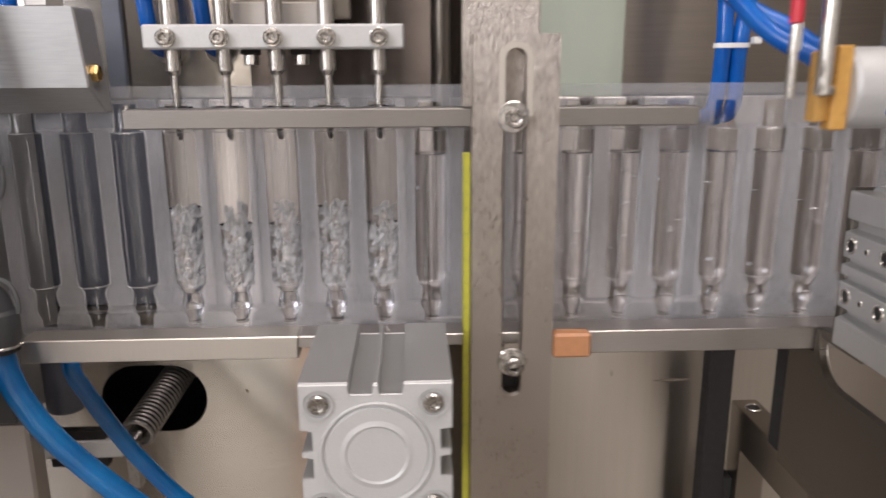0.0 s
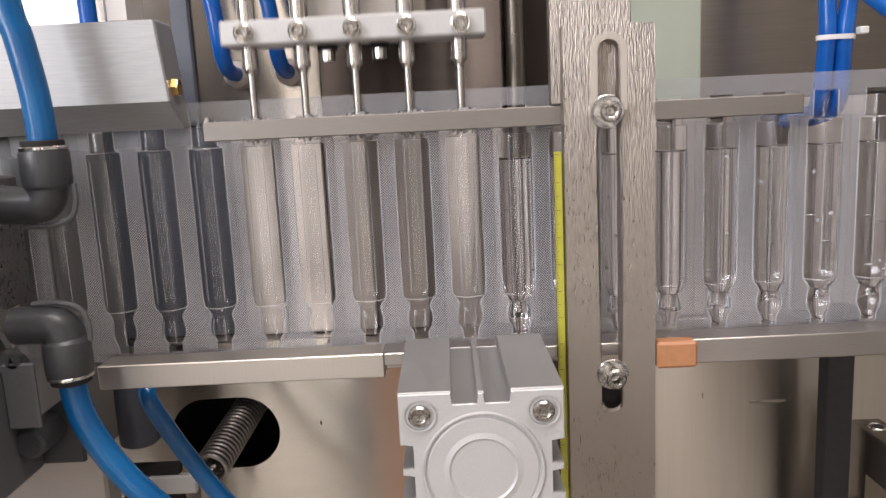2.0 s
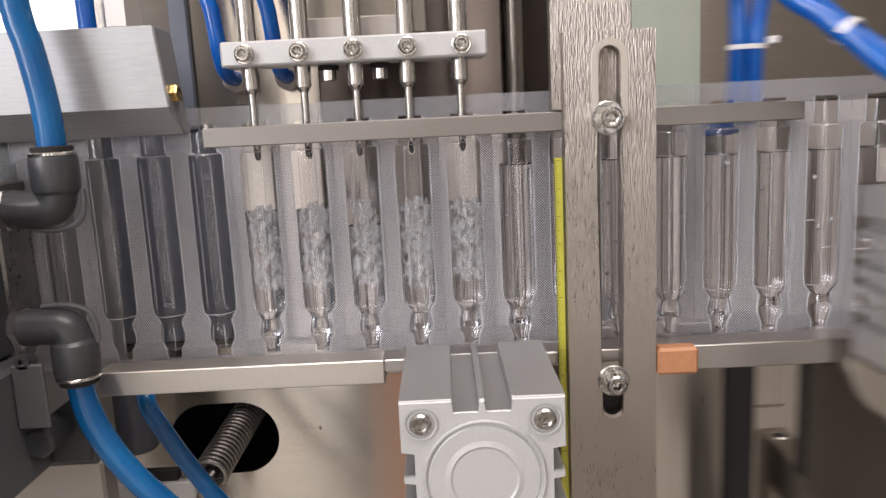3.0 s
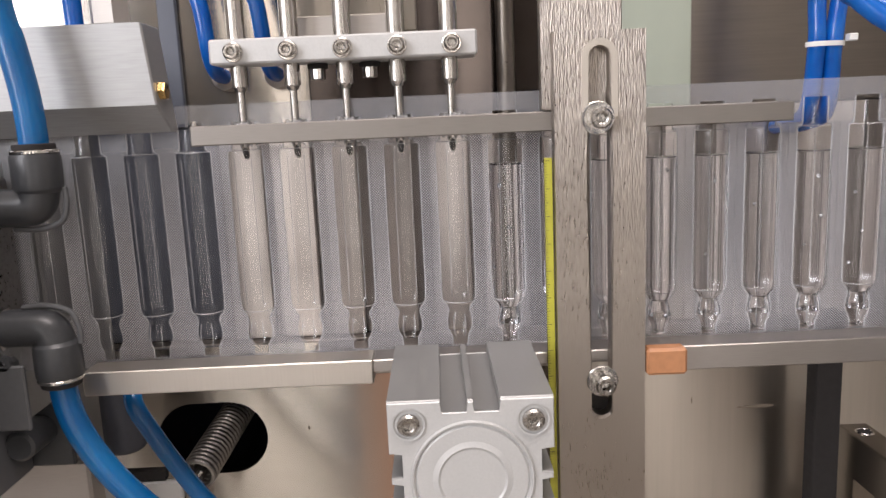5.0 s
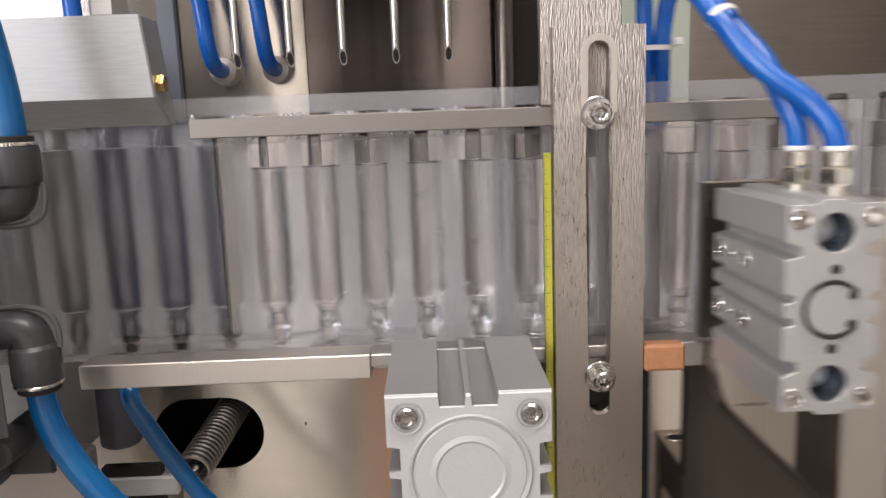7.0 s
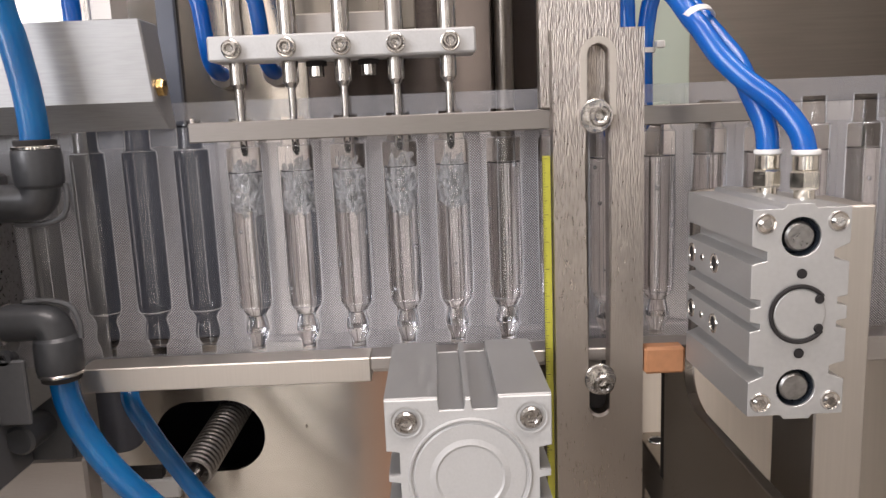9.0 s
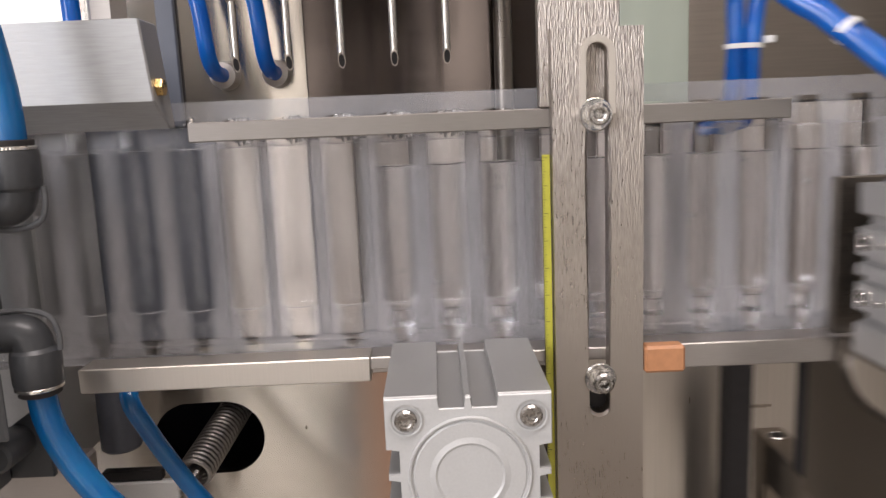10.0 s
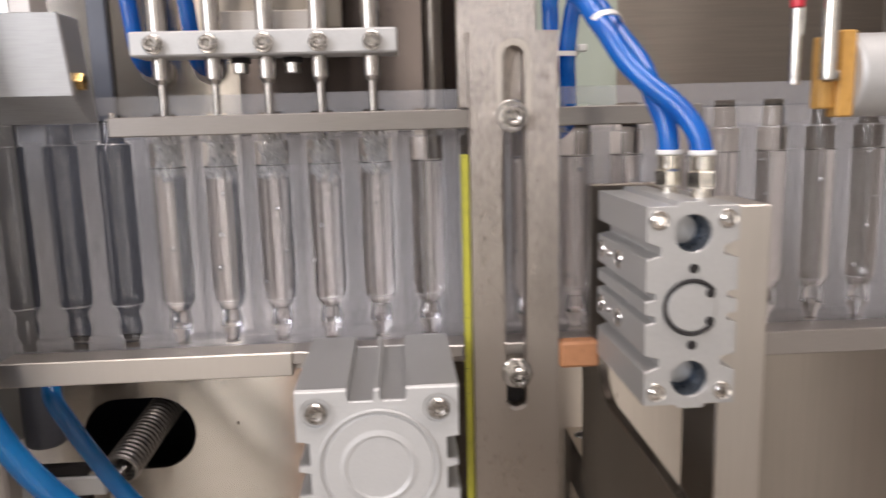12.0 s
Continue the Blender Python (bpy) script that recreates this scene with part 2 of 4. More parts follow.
def froth_material():
    m, t, b = nodes_of("white_froth")
    t.nodes.remove(b)
    glass = add(t, "ShaderNodeBsdfGlass", Roughness=0.30, IOR=1.18, Color=(0.97, 0.98, 0.99, 1))
    white = add(t, "ShaderNodeBsdfDiffuse", Color=(0.82, 0.81, 0.80, 1))
    clear = add(t, "ShaderNodeBsdfTransparent")
    n = add(t, "ShaderNodeTexNoise", Scale=420.0, Detail=3.0)
    t.links.new(coords(t, (1, 1, 0.6)), n.inputs["Vector"])
    bump = add(t, "ShaderNodeBump", Strength=0.8, Distance=0.0008)
    t.links.new(n.outputs["Fac"], bump.inputs["Height"])
    t.links.new(bump.outputs[0], glass.inputs["Normal"])
    a = add(t, "ShaderNodeMixShader", Fac=0.36)
    t.links.new(glass.outputs[0], a.inputs[1])
    t.links.new(white.outputs[0], a.inputs[2])
    mix = add(t, "ShaderNodeMixShader", Fac=0.36)
    t.links.new(clear.outputs[0], mix.inputs[1])
    t.links.new(a.outputs[0], mix.inputs[2])
    t.links.new(mix.outputs[0], t.nodes["Material Output"].inputs[0])
    return m


def film_material(name, haze, relief):
    """Embossed plastic web: hazy, with a fine diamond knurl."""
    m, t, b = nodes_of(name)
    v = coords(t, (1, 1, 1))
    waves = []
    for turn in (45, -45):
        mp = add(t, "ShaderNodeMapping", Rotation=(0, radians(turn), 0))
        t.links.new(v, mp.inputs["Vector"])
        w = add(t, "ShaderNodeTexWave", Scale=420.0, Distortion=0.0)
        w.bands_direction = "X"
        t.links.new(mp.outputs[0], w.inputs["Vector"])
        waves.append(w)
    mul = t.nodes.new("ShaderNodeMath")
    mul.operation = "MULTIPLY"
    t.links.new(waves[0].outputs["Fac"], mul.inputs[0])
    t.links.new(waves[1].outputs["Fac"], mul.inputs[1])
    bump = add(t, "ShaderNodeBump", Strength=relief, Distance=0.0004)
    t.links.new(mul.outputs[0], bump.inputs["Height"])
    t.links.new(bump.outputs[0], b.inputs["Normal"])
    t.links.new(ramp(t, mul.outputs[0], [(0.0, (0.72 - 0.5 * relief, 0.71 - 0.5 * relief, 0.73 - 0.5 * relief)), (1.0, (0.78, 0.77, 0.79))]), b.inputs["Base Color"])
    b.inputs["Roughness"].default_value = 0.28
    clear = add(t, "ShaderNodeBsdfTransparent", Color=(0.93, 0.94, 0.95, 1))
    mix = t.nodes.new("ShaderNodeMixShader")
    spread = 0.75 * min(1.0, relief * 1.2)
    thick = t.nodes.new("ShaderNodeMapRange")
    thick.inputs["To Min"].default_value, thick.inputs["To Max"].default_value = haze * (1 - spread * 0.6), haze * (1 + spread * 1.4)
    t.links.new(mul.outputs[0], thick.inputs["Value"])
    t.links.new(thick.outputs[0], mix.inputs[0])
    t.links.new(clear.outputs[0], mix.inputs[1])
    t.links.new(b.outputs[0], mix.inputs[2])
    t.links.new(mix.outputs[0], t.nodes["Material Output"].inputs[0])
    return m


TUBE = tube_material("blue_tubing", (0.003, 0.085, 0.40), (0.006, 0.135, 0.52))
TEAL = tube_material("teal_blue_tubing", (0.001, 0.085, 0.26), (0.002, 0.13, 0.36))
CLEAR = clear_plastic()
CLEAR_INSIDE = inner_plastic()
WATER = water_material()
EDGE_GLINT = edge_glint_material()
BUBBLE = bubble_material()
FROTH = froth_material()
FILM = film_material("knurled_film", 0.47, 0.8)
MARGIN = film_material("smooth_film", 0.17, 0.05)

# ---- mesh helpers ----


def shade(me, angle=26):
    me.polygons.foreach_set("use_smooth", [True] * len(me.polygons))
    me.set_sharp_from_angle(angle=radians(angle))


def mesh_of(name, bm, material, smooth=True):
    bmesh.ops.recalc_face_normals(bm, faces=bm.faces)
    me = bpy.data.meshes.new(name)
    bm.to_mesh(me)
    bm.free()
    me.materials.append(material)
    if smooth:
        shade(me)
    return me


def part(name, bm, material, parent=None, label=""):
    ob = new(name, bm if isinstance(bm, bpy.types.Mesh) else mesh_of(name, bm, material))
    ob.parent = parent
    return tagged(ob, label)


def thing(name, label, category, group="", kind="", at=(0, 0, 0)):
    ob = new(name)
    ob.location = at
    ob.empty_display_size = 0.01
    return tagged(ob, label, category, group, kind)


def box(x0, x1, y0, y1, z0, z1, bevel=0.0004, bm=None):
    bm = bm or bmesh.new()
    made = bmesh.ops.create_cube(bm, size=1)["verts"]
    for v in made:
        v.co = Vector(((x0 + x1) / 2 + v.co.x * (x1 - x0), (y0 + y1) / 2 + v.co.y * (y1 - y0), (z0 + z1) / 2 + v.co.z * (z1 - z0)))
    if bevel:
        edges = list({e for v in made for e in v.link_edges})
        bmesh.ops.bevel(bm, geom=edges, offset=bevel, segments=1, affect="EDGES", profile=0.5)
    return bm


def lathe(profile, segs=24, axis="Z", at=(0, 0, 0), bm=None, warp=None):
    """Turn (radius, height) points round an axis; radius 0 closes an end. axis Y runs towards the viewer."""
    bm = bm or bmesh.new()
    rings = []
    for r, h in profile:
        ring = []
        for k in range(1 if r == 0 else segs):
            a = 2 * math.pi * k / segs
            rr = warp(r, a) if warp else r
            u, v = rr * math.cos(a), rr * math.sin(a)
            p = {"Z": (u, v, h), "Y": (u, -h, v), "X": (h, u, v)}[axis]
            ring.append(bm.verts.new(Vector(at) + Vector(p)))
        rings.append(ring)
    for a, b in zip(rings, rings[1:]):
        n = max(len(a), len(b))
        for k in range(n):
            q = [a[k % len(a)], a[(k + 1) % len(a)], b[(k + 1) % len(b)], b[k % len(b)]]
            q = list(dict.fromkeys(q))
            if len(q) > 2:
                bm.faces.new(q)
    return bm


def rod(r, a, b, axis="Z", at=(0, 0, 0), segs=20, bevel=0.0003, bm=None):
    s = bevel if b > a else -bevel
    return lathe([(0, a), (r - bevel, a), (r, a + s), (r, b - s), (r - bevel, b), (0, b)], segs, axis, at, bm)


def curve_points(points, steps=8):
    """A smooth line through the given points."""
    p = [Vector(q) for q in points]
    p = [2 * p[0] - p[1]] + p + [2 * p[-1] - p[-2]]
    out = []
    for i in range(1, len(p) - 2):
        for k in range(steps):
            s = k / steps
            out.append(0.5 * ((2 * p[i]) + (p[i + 1] - p[i - 1]) * s + (2 * p[i - 1] - 5 * p[i] + 4 * p[i + 1] - p[i + 2]) * s * s
                              + (3 * p[i] - p[i - 1] - 3 * p[i + 1] + p[i + 2]) * s ** 3))
    return out + [p[-2]]


def sweep(line, r, segs=14, bm=None):
    bm = bm or bmesh.new()
    rings, normal = [], None
    for i, c in enumerate(line):
        d = (line[min(i + 1, len(line) - 1)] - line[max(i - 1, 0)]).normalized()
        if normal is None:
            normal = d.orthogonal().normalized()
        normal = (normal - d * normal.dot(d)).normalized()
        side = d.cross(normal)
        rings.append([bm.verts.new(c + r * (math.cos(2 * math.pi * k / segs) * normal + math.sin(2 * math.pi * k / segs) * side)) for k in range(segs)])
    for a, b in zip(rings, rings[1:]):
        for k in range(segs):
            bm.faces.new((a[k], a[(k + 1) % segs], b[(k + 1) % segs], b[k]))
    bm.faces.new(rings[0])
    bm.faces.new(list(reversed(rings[-1])))
    return bm


def hose(points, r, steps=8, segs=16):
    return sweep(curve_points(points, steps), r, segs)


def extrude_outline(outline, axis, a, b, bevel=0.0):
    """A closed outline (u, v) pulled along an axis from a to b. Y: u is x and v is z; X: u is y and v is z."""
    bm = bmesh.new()
    def place(u, v, w):
        return (u, w, v) if axis == "Y" else (w, u, v)
    lo = [bm.verts.new(place(u, v, a)) for u, v in outline]
    hi = [bm.verts.new(place(u, v, b)) for u, v in outline]
    n = len(outline)
    for k in range(n):
        bm.faces.new((lo[k], lo[(k + 1) % n], hi[(k + 1) % n], hi[k]))
    caps = [bm.faces.new(lo), bm.faces.new(hi)]
    if bevel:
        bmesh.ops.bevel(bm, geom=[e for f in caps for e in f.edges], offset=bevel, segments=1, affect="EDGES")
    return bm


def pierced_plate(loops, y0, y1, bevel):
    """A plate between y0 and y1 whose first loop is the outline and the others are holes."""
    bm = bmesh.new()
    edges = []
    for loop in loops:
        vs = [bm.verts.new((u, y0, v)) for u, v in loop]
        edges += [bm.edges.new((a, b)) for a, b in zip(vs, vs[1:] + vs[:1])]
    bmesh.ops.triangle_fill(bm, edges=edges, use_beauty=True, use_dissolve=False)
    made = bmesh.ops.extrude_face_region(bm, geom=list(bm.faces))["geom"]
    for v in made:
        if isinstance(v, bmesh.types.BMVert):
            v.co.y = y1
    bmesh.ops.recalc_face_normals(bm, faces=bm.faces)
    rim = [e for e in bm.edges if all(abs(v.co.y - y0) < 1e-7 for v in e.verts) and e.calc_face_angle(0) > 1]
    bmesh.ops.bevel(bm, geom=rim, offset=bevel, segments=1, affect="EDGES")
    return bm


def slotted_sheet(x0, x1, z0, z1, cx, cz, hx, hz, yf, yb, rim=0.0, steps=40):
    """An upright sheet with a round-ended slot cut through it; rim chamfers the slot's front edge."""
    r = min(hx, hz)
    def reach(a, grow=0.0):
        lo, hi = 0.0, 4.0
        for _ in range(40):
            mid = (lo + hi) / 2
            u, v = mid * math.cos(a), mid * math.sin(a)
            inside = math.hypot(max(0, abs(u) - (hx - r)), max(0, abs(v) - (hz - r))) < r + grow
            lo, hi = (mid, hi) if inside else (lo, mid)
        return cx + lo * math.cos(a), cz + lo * math.sin(a)
    angles = []
    for k in range(steps):
        for ux, uz in ((math.cos(2 * math.pi * k / steps), math.sin(2 * math.pi * k / steps)),):
            px = (hx - r) * (1 if ux > 0 else -1) + r * ux
            pz = (hz - r) * (1 if uz > 0 else -1) + r * uz
            angles.append(math.atan2(pz, px))
    angles += [math.atan2(z - cz, x - cx) for x in (x0, x1) for z in (z0, z1)]
    angles = sorted(set(round(a, 6) for a in angles))
    bm = bmesh.new()
    def edge(a):
        c, s = math.cos(a), math.sin(a)
        m = min(((x1 - cx) / c if c > 1e-9 else (x0 - cx) / c if c < -1e-9 else 9e9), ((z1 - cz) / s if s > 1e-9 else (z0 - cz) / s if s < -1e-9 else 9e9))
        return cx + m * c, cz + m * s
    loops = []
    for pts, y in (([edge(a) for a in angles], yb), ([edge(a) for a in angles], yf), ([reach(a, rim) for a in angles], yf),
                   ([reach(a) for a in angles], yf + rim * 0.7), ([reach(a) for a in angles], yb)):
        loops.append([bm.verts.new((x, y, z)) for x, z in pts])
    n = len(angles)
    for a, b in zip(loops, loops[1:] + loops[:1]):
        for k in range(n):
            bm.faces.new((a[k], a[(k + 1) % n], b[(k + 1) % n], b[k]))
    bmesh.ops.remove_doubles(bm, verts=bm.verts, dist=1e-7)
    return bm


def socket_head(r, h, at, axis="Y"):
    """A cap screw's head with its hexagon socket, facing the viewer."""
    hexr = r * 0.52
    def warp(rad, a):
        if abs(rad - hexr) > 1e-9:
            return rad
        return hexr * math.cos(math.pi / 6) / math.cos((a % (math.pi / 3)) - math.pi / 6)
    return lathe([(0, 0), (r, 0), (r, h - 0.0006), (r - 0.0006, h), (hexr * 1.16, h), (hexr, h - 0.0003), (hexr, h * 0.35), (0, h * 0.25)], 30, axis, at, warp=warp)


def bolt(parent, at, r, h, washer_r=0.0, washer_h=0.0012):
    x, y, z = at
    head = part("bolt", socket_head(r, h, (x, y - washer_h if washer_r else y, z)), SCREW, parent, "bright socket head cap screw")
    if washer_r:
        part("washer", lathe([(0, 0), (washer_r, 0), (washer_r, washer_h * 0.8), (washer_r - 0.0003, washer_h), (r * 0.9, washer_h), (0, washer_h)], 32, "Y", at), CHROME, head, "steel washer")
    return head


def tie_loop(centre, along, wide, a, b):
    d = Vector(along).normalized()
    u = (Vector(wide) - d * Vector(wide).dot(d)).normalized()
    v = d.cross(u)
    bm = bmesh.new()
    rings = []
    for k in range(32):
        t = 2 * math.pi * k / 32
        out = math.cos(t) * u * a + math.sin(t) * v * b
        n = out.normalized()
        c = Vector(centre) + out
        rings.append([bm.verts.new(c + d * p + n * q) for p, q in ((-0.0010, 0), (0.0010, 0), (0.0010, 0.0006), (-0.0010, 0.0006))])
    for k in range(32):
        p, q = rings[k], rings[(k + 1) % 32]
        for m in range(4):
            bm.faces.new((p[m], p[(m + 1) % 4], q[(m + 1) % 4], q[m]))
    return bm


def hex_nut(r, a, b, axis, at):
    return lathe([(0, a), (r * 0.9, a), (r, a + 0.0006), (r, b - 0.0006), (r * 0.9, b), (0, b)], 6, axis, at)


# ---- the room around the machine ----
def room():
    for name, b, m in (("floor", (-2.2, 2.4, -2.6, 1.6, -1.12, -1.02), FLOORM), ("ceiling", (-2.2, 2.4, -2.6, 1.6, 1.45, 1.55), WALLPAINT),
                       ("wall_left", (-2.3, -2.2, -2.6, 1.6, -1.12, 1.55), WALLPAINT), ("wall_right", (2.4, 2.5, -2.6, 1.6, -1.12, 1.55), WALLPAINT),
                       ("wall_back", (-2.3, 2.5, 1.6, 1.7, -1.12, 1.55), WALLPAINT), ("wall_front", (-2.3, 2.5, -2.7, -2.6, -1.12, 1.55), WALLPAINT)):
        ob = part(name, box(*b, bevel=0), m)
        tagged(ob, "plain painted " + name.split("_")[0] + " of the workshop", name.split("_")[0], kind="structure")
    # Unseen dark bars between the strip lamps, added to shape the steel's reflections.
    w = tagged(thing("reflection_bars", "unseen dark blue bars added to stripe the reflections in the steel", "window", kind="structure"))
    for a, b in ((-1.75, -1.02), (-0.74, -0.705), (-0.30, -0.20), (0.02, 0.16), (0.36, 0.42), (0.60, 0.87), (1.17, 1.26), (1.45, 1.63), (1.81, 2.1)):
        part("window_frame", box(a, b, -2.55, -2.50, -0.95, 1.40, 0.004), DOORM, w)



room()

# ---- back of the machine ----
def back_panels():
    def panel(name, x0, x1, y0, y1, z0, z1, m, label, cat="panel"):
        return tagged(part(name, box(x0, x1, y0, y1, z0, z1, 0.0006), m), label, cat, kind="structure")
    panel("panel_upper_left", -0.5, 0.074, 0.085, 0.089, 0.0905, 0.6, STEEL_PALE, "pale brushed stainless back panel")
    panel("dark_stripe", 0.0035, 0.0125, 0.0815, 0.0848, 0.0905, 0.6, SLATE, "dark blue upright strip on the back panel", "strip")
    panel("panel_dark_lower", -0.5, 0.0245, 0.083, 0.089, -0.017, 0.090, SLATE, "dark blue-grey painted panel behind the ampoules")
    panel("panel_middle", 0.0745, 0.2, 0.075, 0.079, 0.0905, 0.6, STEEL_BROWN, "dark brownish polished steel back panel")
    panel("panel_upper_right", 0.2005, 0.9, 0.094, 0.098, 0.0905, 0.6, STEEL_BEIGE, "brushed stainless back panel with smudges, its brownish reflection put into the colour")
    # Made-up upright bands in place of stripes reflected by one plain panel.
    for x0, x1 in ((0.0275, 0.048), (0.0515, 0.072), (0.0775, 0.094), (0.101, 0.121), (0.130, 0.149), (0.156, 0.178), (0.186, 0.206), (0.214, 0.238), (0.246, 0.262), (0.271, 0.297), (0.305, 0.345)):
        panel("back_slat", x0, x1, 0.080, 0.084, -0.017, 0.090, STEEL_BRIGHT, "bright steel band standing in for a reflection behind the ampoules", "slat")
    panel("slat_backing", 0.0250, 0.345, 0.0845, 0.0885, -0.017, 0.0815, STEEL_BACK, "grey steel sheet showing as dark gaps between the reflection bands")
    panel("slat_sill", -0.5, 0.9, 0.0747, 0.0842, -0.0230, -0.0174, STEEL_BACK, "grey steel sill added under the reflection bands", "sill")
    panel("slat_rail", -0.5, 0.9, 0.0842, 0.090, 0.082, 0.090, STEEL_BROWN, "steel rail behind the tops of the reflection bands", "rail")
    panel("panel_far_right", 0.3455, 0.9, 0.0800, 0.0840, -0.017, 0.0900, STEEL_BACK, "grey steel back panel behind the ampoules")
    # Added sheet whose pale green imitates a reflection in the steel panel.
    panel("green_sheet", 0.203, 0.262, 0.0895, 0.0935, 0.03, 0.4, PALE_GREEN, "pale green sheet standing in for a reflection on the back panel", "sheet")
    ob = tagged(part("panel_lower_left", slotted_sheet(-0.5, 0.1144, -0.45, -0.0175, 0.0139, -0.0655, 0.0277, 0.0190, 0.07, 0.073), STEEL_TINT),
                "pale stainless lower panel with oval cut-out and painted salmon reflection", "panel", kind="structure")
    shade(ob.data, 30)
    panel("panel_lower_middle", 0.1145, 0.2, 0.07, 0.073, -0.45, -0.0175, STEEL_PALE, "stainless lower panel")
    panel("panel_lower_right", 0.2005, 0.9, 0.082, 0.086, -0.45, -0.0175, STEEL_SMUDGED, "smudged stainless lower panel")
    # Near-black sheet; its colour supplies the shade inside the open machine.
    panel("cavity_back", -0.5, 0.9, 0.16, 0.165, -0.45, 0.6, NAVY, "dark navy sheet standing in for the shaded inside of the machine")
    panel("machine_cabinet", -0.5, 0.9, -0.02, 0.165, -1.02, -0.4705, STEEL_UP, "brushed stainless machine cabinet on the floor", "cabinet")
    panel("machine_base", -0.5, 0.9, -0.02, 0.165, -0.47, -0.451, STEEL, "stainless machine base plate", "base")
    def smudge(x, y, z, w, h, seed):
        rng = random.Random(seed)
        bm = lathe([(0, 0.00008), (0.6, 0.00007), (1.0, 0.0)], 24, "Y")
        for v in bm.verts:
            k = rng.uniform(0.7, 1.1)
            v.co = Vector((x + w * k * v.co.x, y + v.co.y, z + h * k * v.co.z))
        return tagged(part("stain", bm, STAIN), "small brown dried stain on the steel panel", "stain", "stains on the panels", "structure")
    for k, (x, y, z, w, h) in enumerate(((0.2965, 0.08195, -0.0665, 0.011, 0.0010),
                                         (0.262, 0.08195, -0.0615, 0.0004, 0.0022), (0.063, 0.06995, -0.062, 0.0006, 0.0012))):
        smudge(x, y, z, w, h, k)
    r = part("guide_rod", rod(0.0042, -0.0175, 0.5, at=(0.167, 0.06, 0)), STEEL_DARK)
    tagged(r, "bright upright steel guide rod", "rod")
    c = part("ledge", box(0.07, 0.2, 0.055, 0.0745, -0.03, -0.0175, 0.0006), STEEL)
    tagged(c, "stainless ledge carrying the guide rod", "ledge", kind="structure")


back_panels()


def coil_spring():
    t = thing("tension_spring", "dark steel coil spring hooked through the oval cut-out", "spring")
    a, b = Vector((0.026, 0.105, -0.053)), Vector((0.0160, 0.035, -0.0685))
    d = (b - a).normalized()
    u = d.orthogonal().normalized()
    v = d.cross(u)
    n, turns = 26 * 14, 26
    line = [a.lerp(b, k / n) + 0.0074 * (math.cos(2 * math.pi * turns * k / n) * u + math.sin(2 * math.pi * turns * k / n) * v) for k in range(n + 1)]
    part("coil", sweep(line, 0.0011, 6), SPRINGM, t)
    part("core_rod", sweep([a - d * 0.055, b + d * 0.002], 0.0036, 12), SPRING_DARK, t)
    part("end_hook", hose([b - u * 0.004, b + d * 0.004, b + u * 0.003 + d * 0.006, b + u * 0.004 + d * 0.001], 0.0011, 6, 8), CHROME, t)
    part("end_block", box(0.0120, 0.0180, 0.03, 0.036, -0.095, -0.0705, 0.0008), SPRINGM, t)


coil_spring()

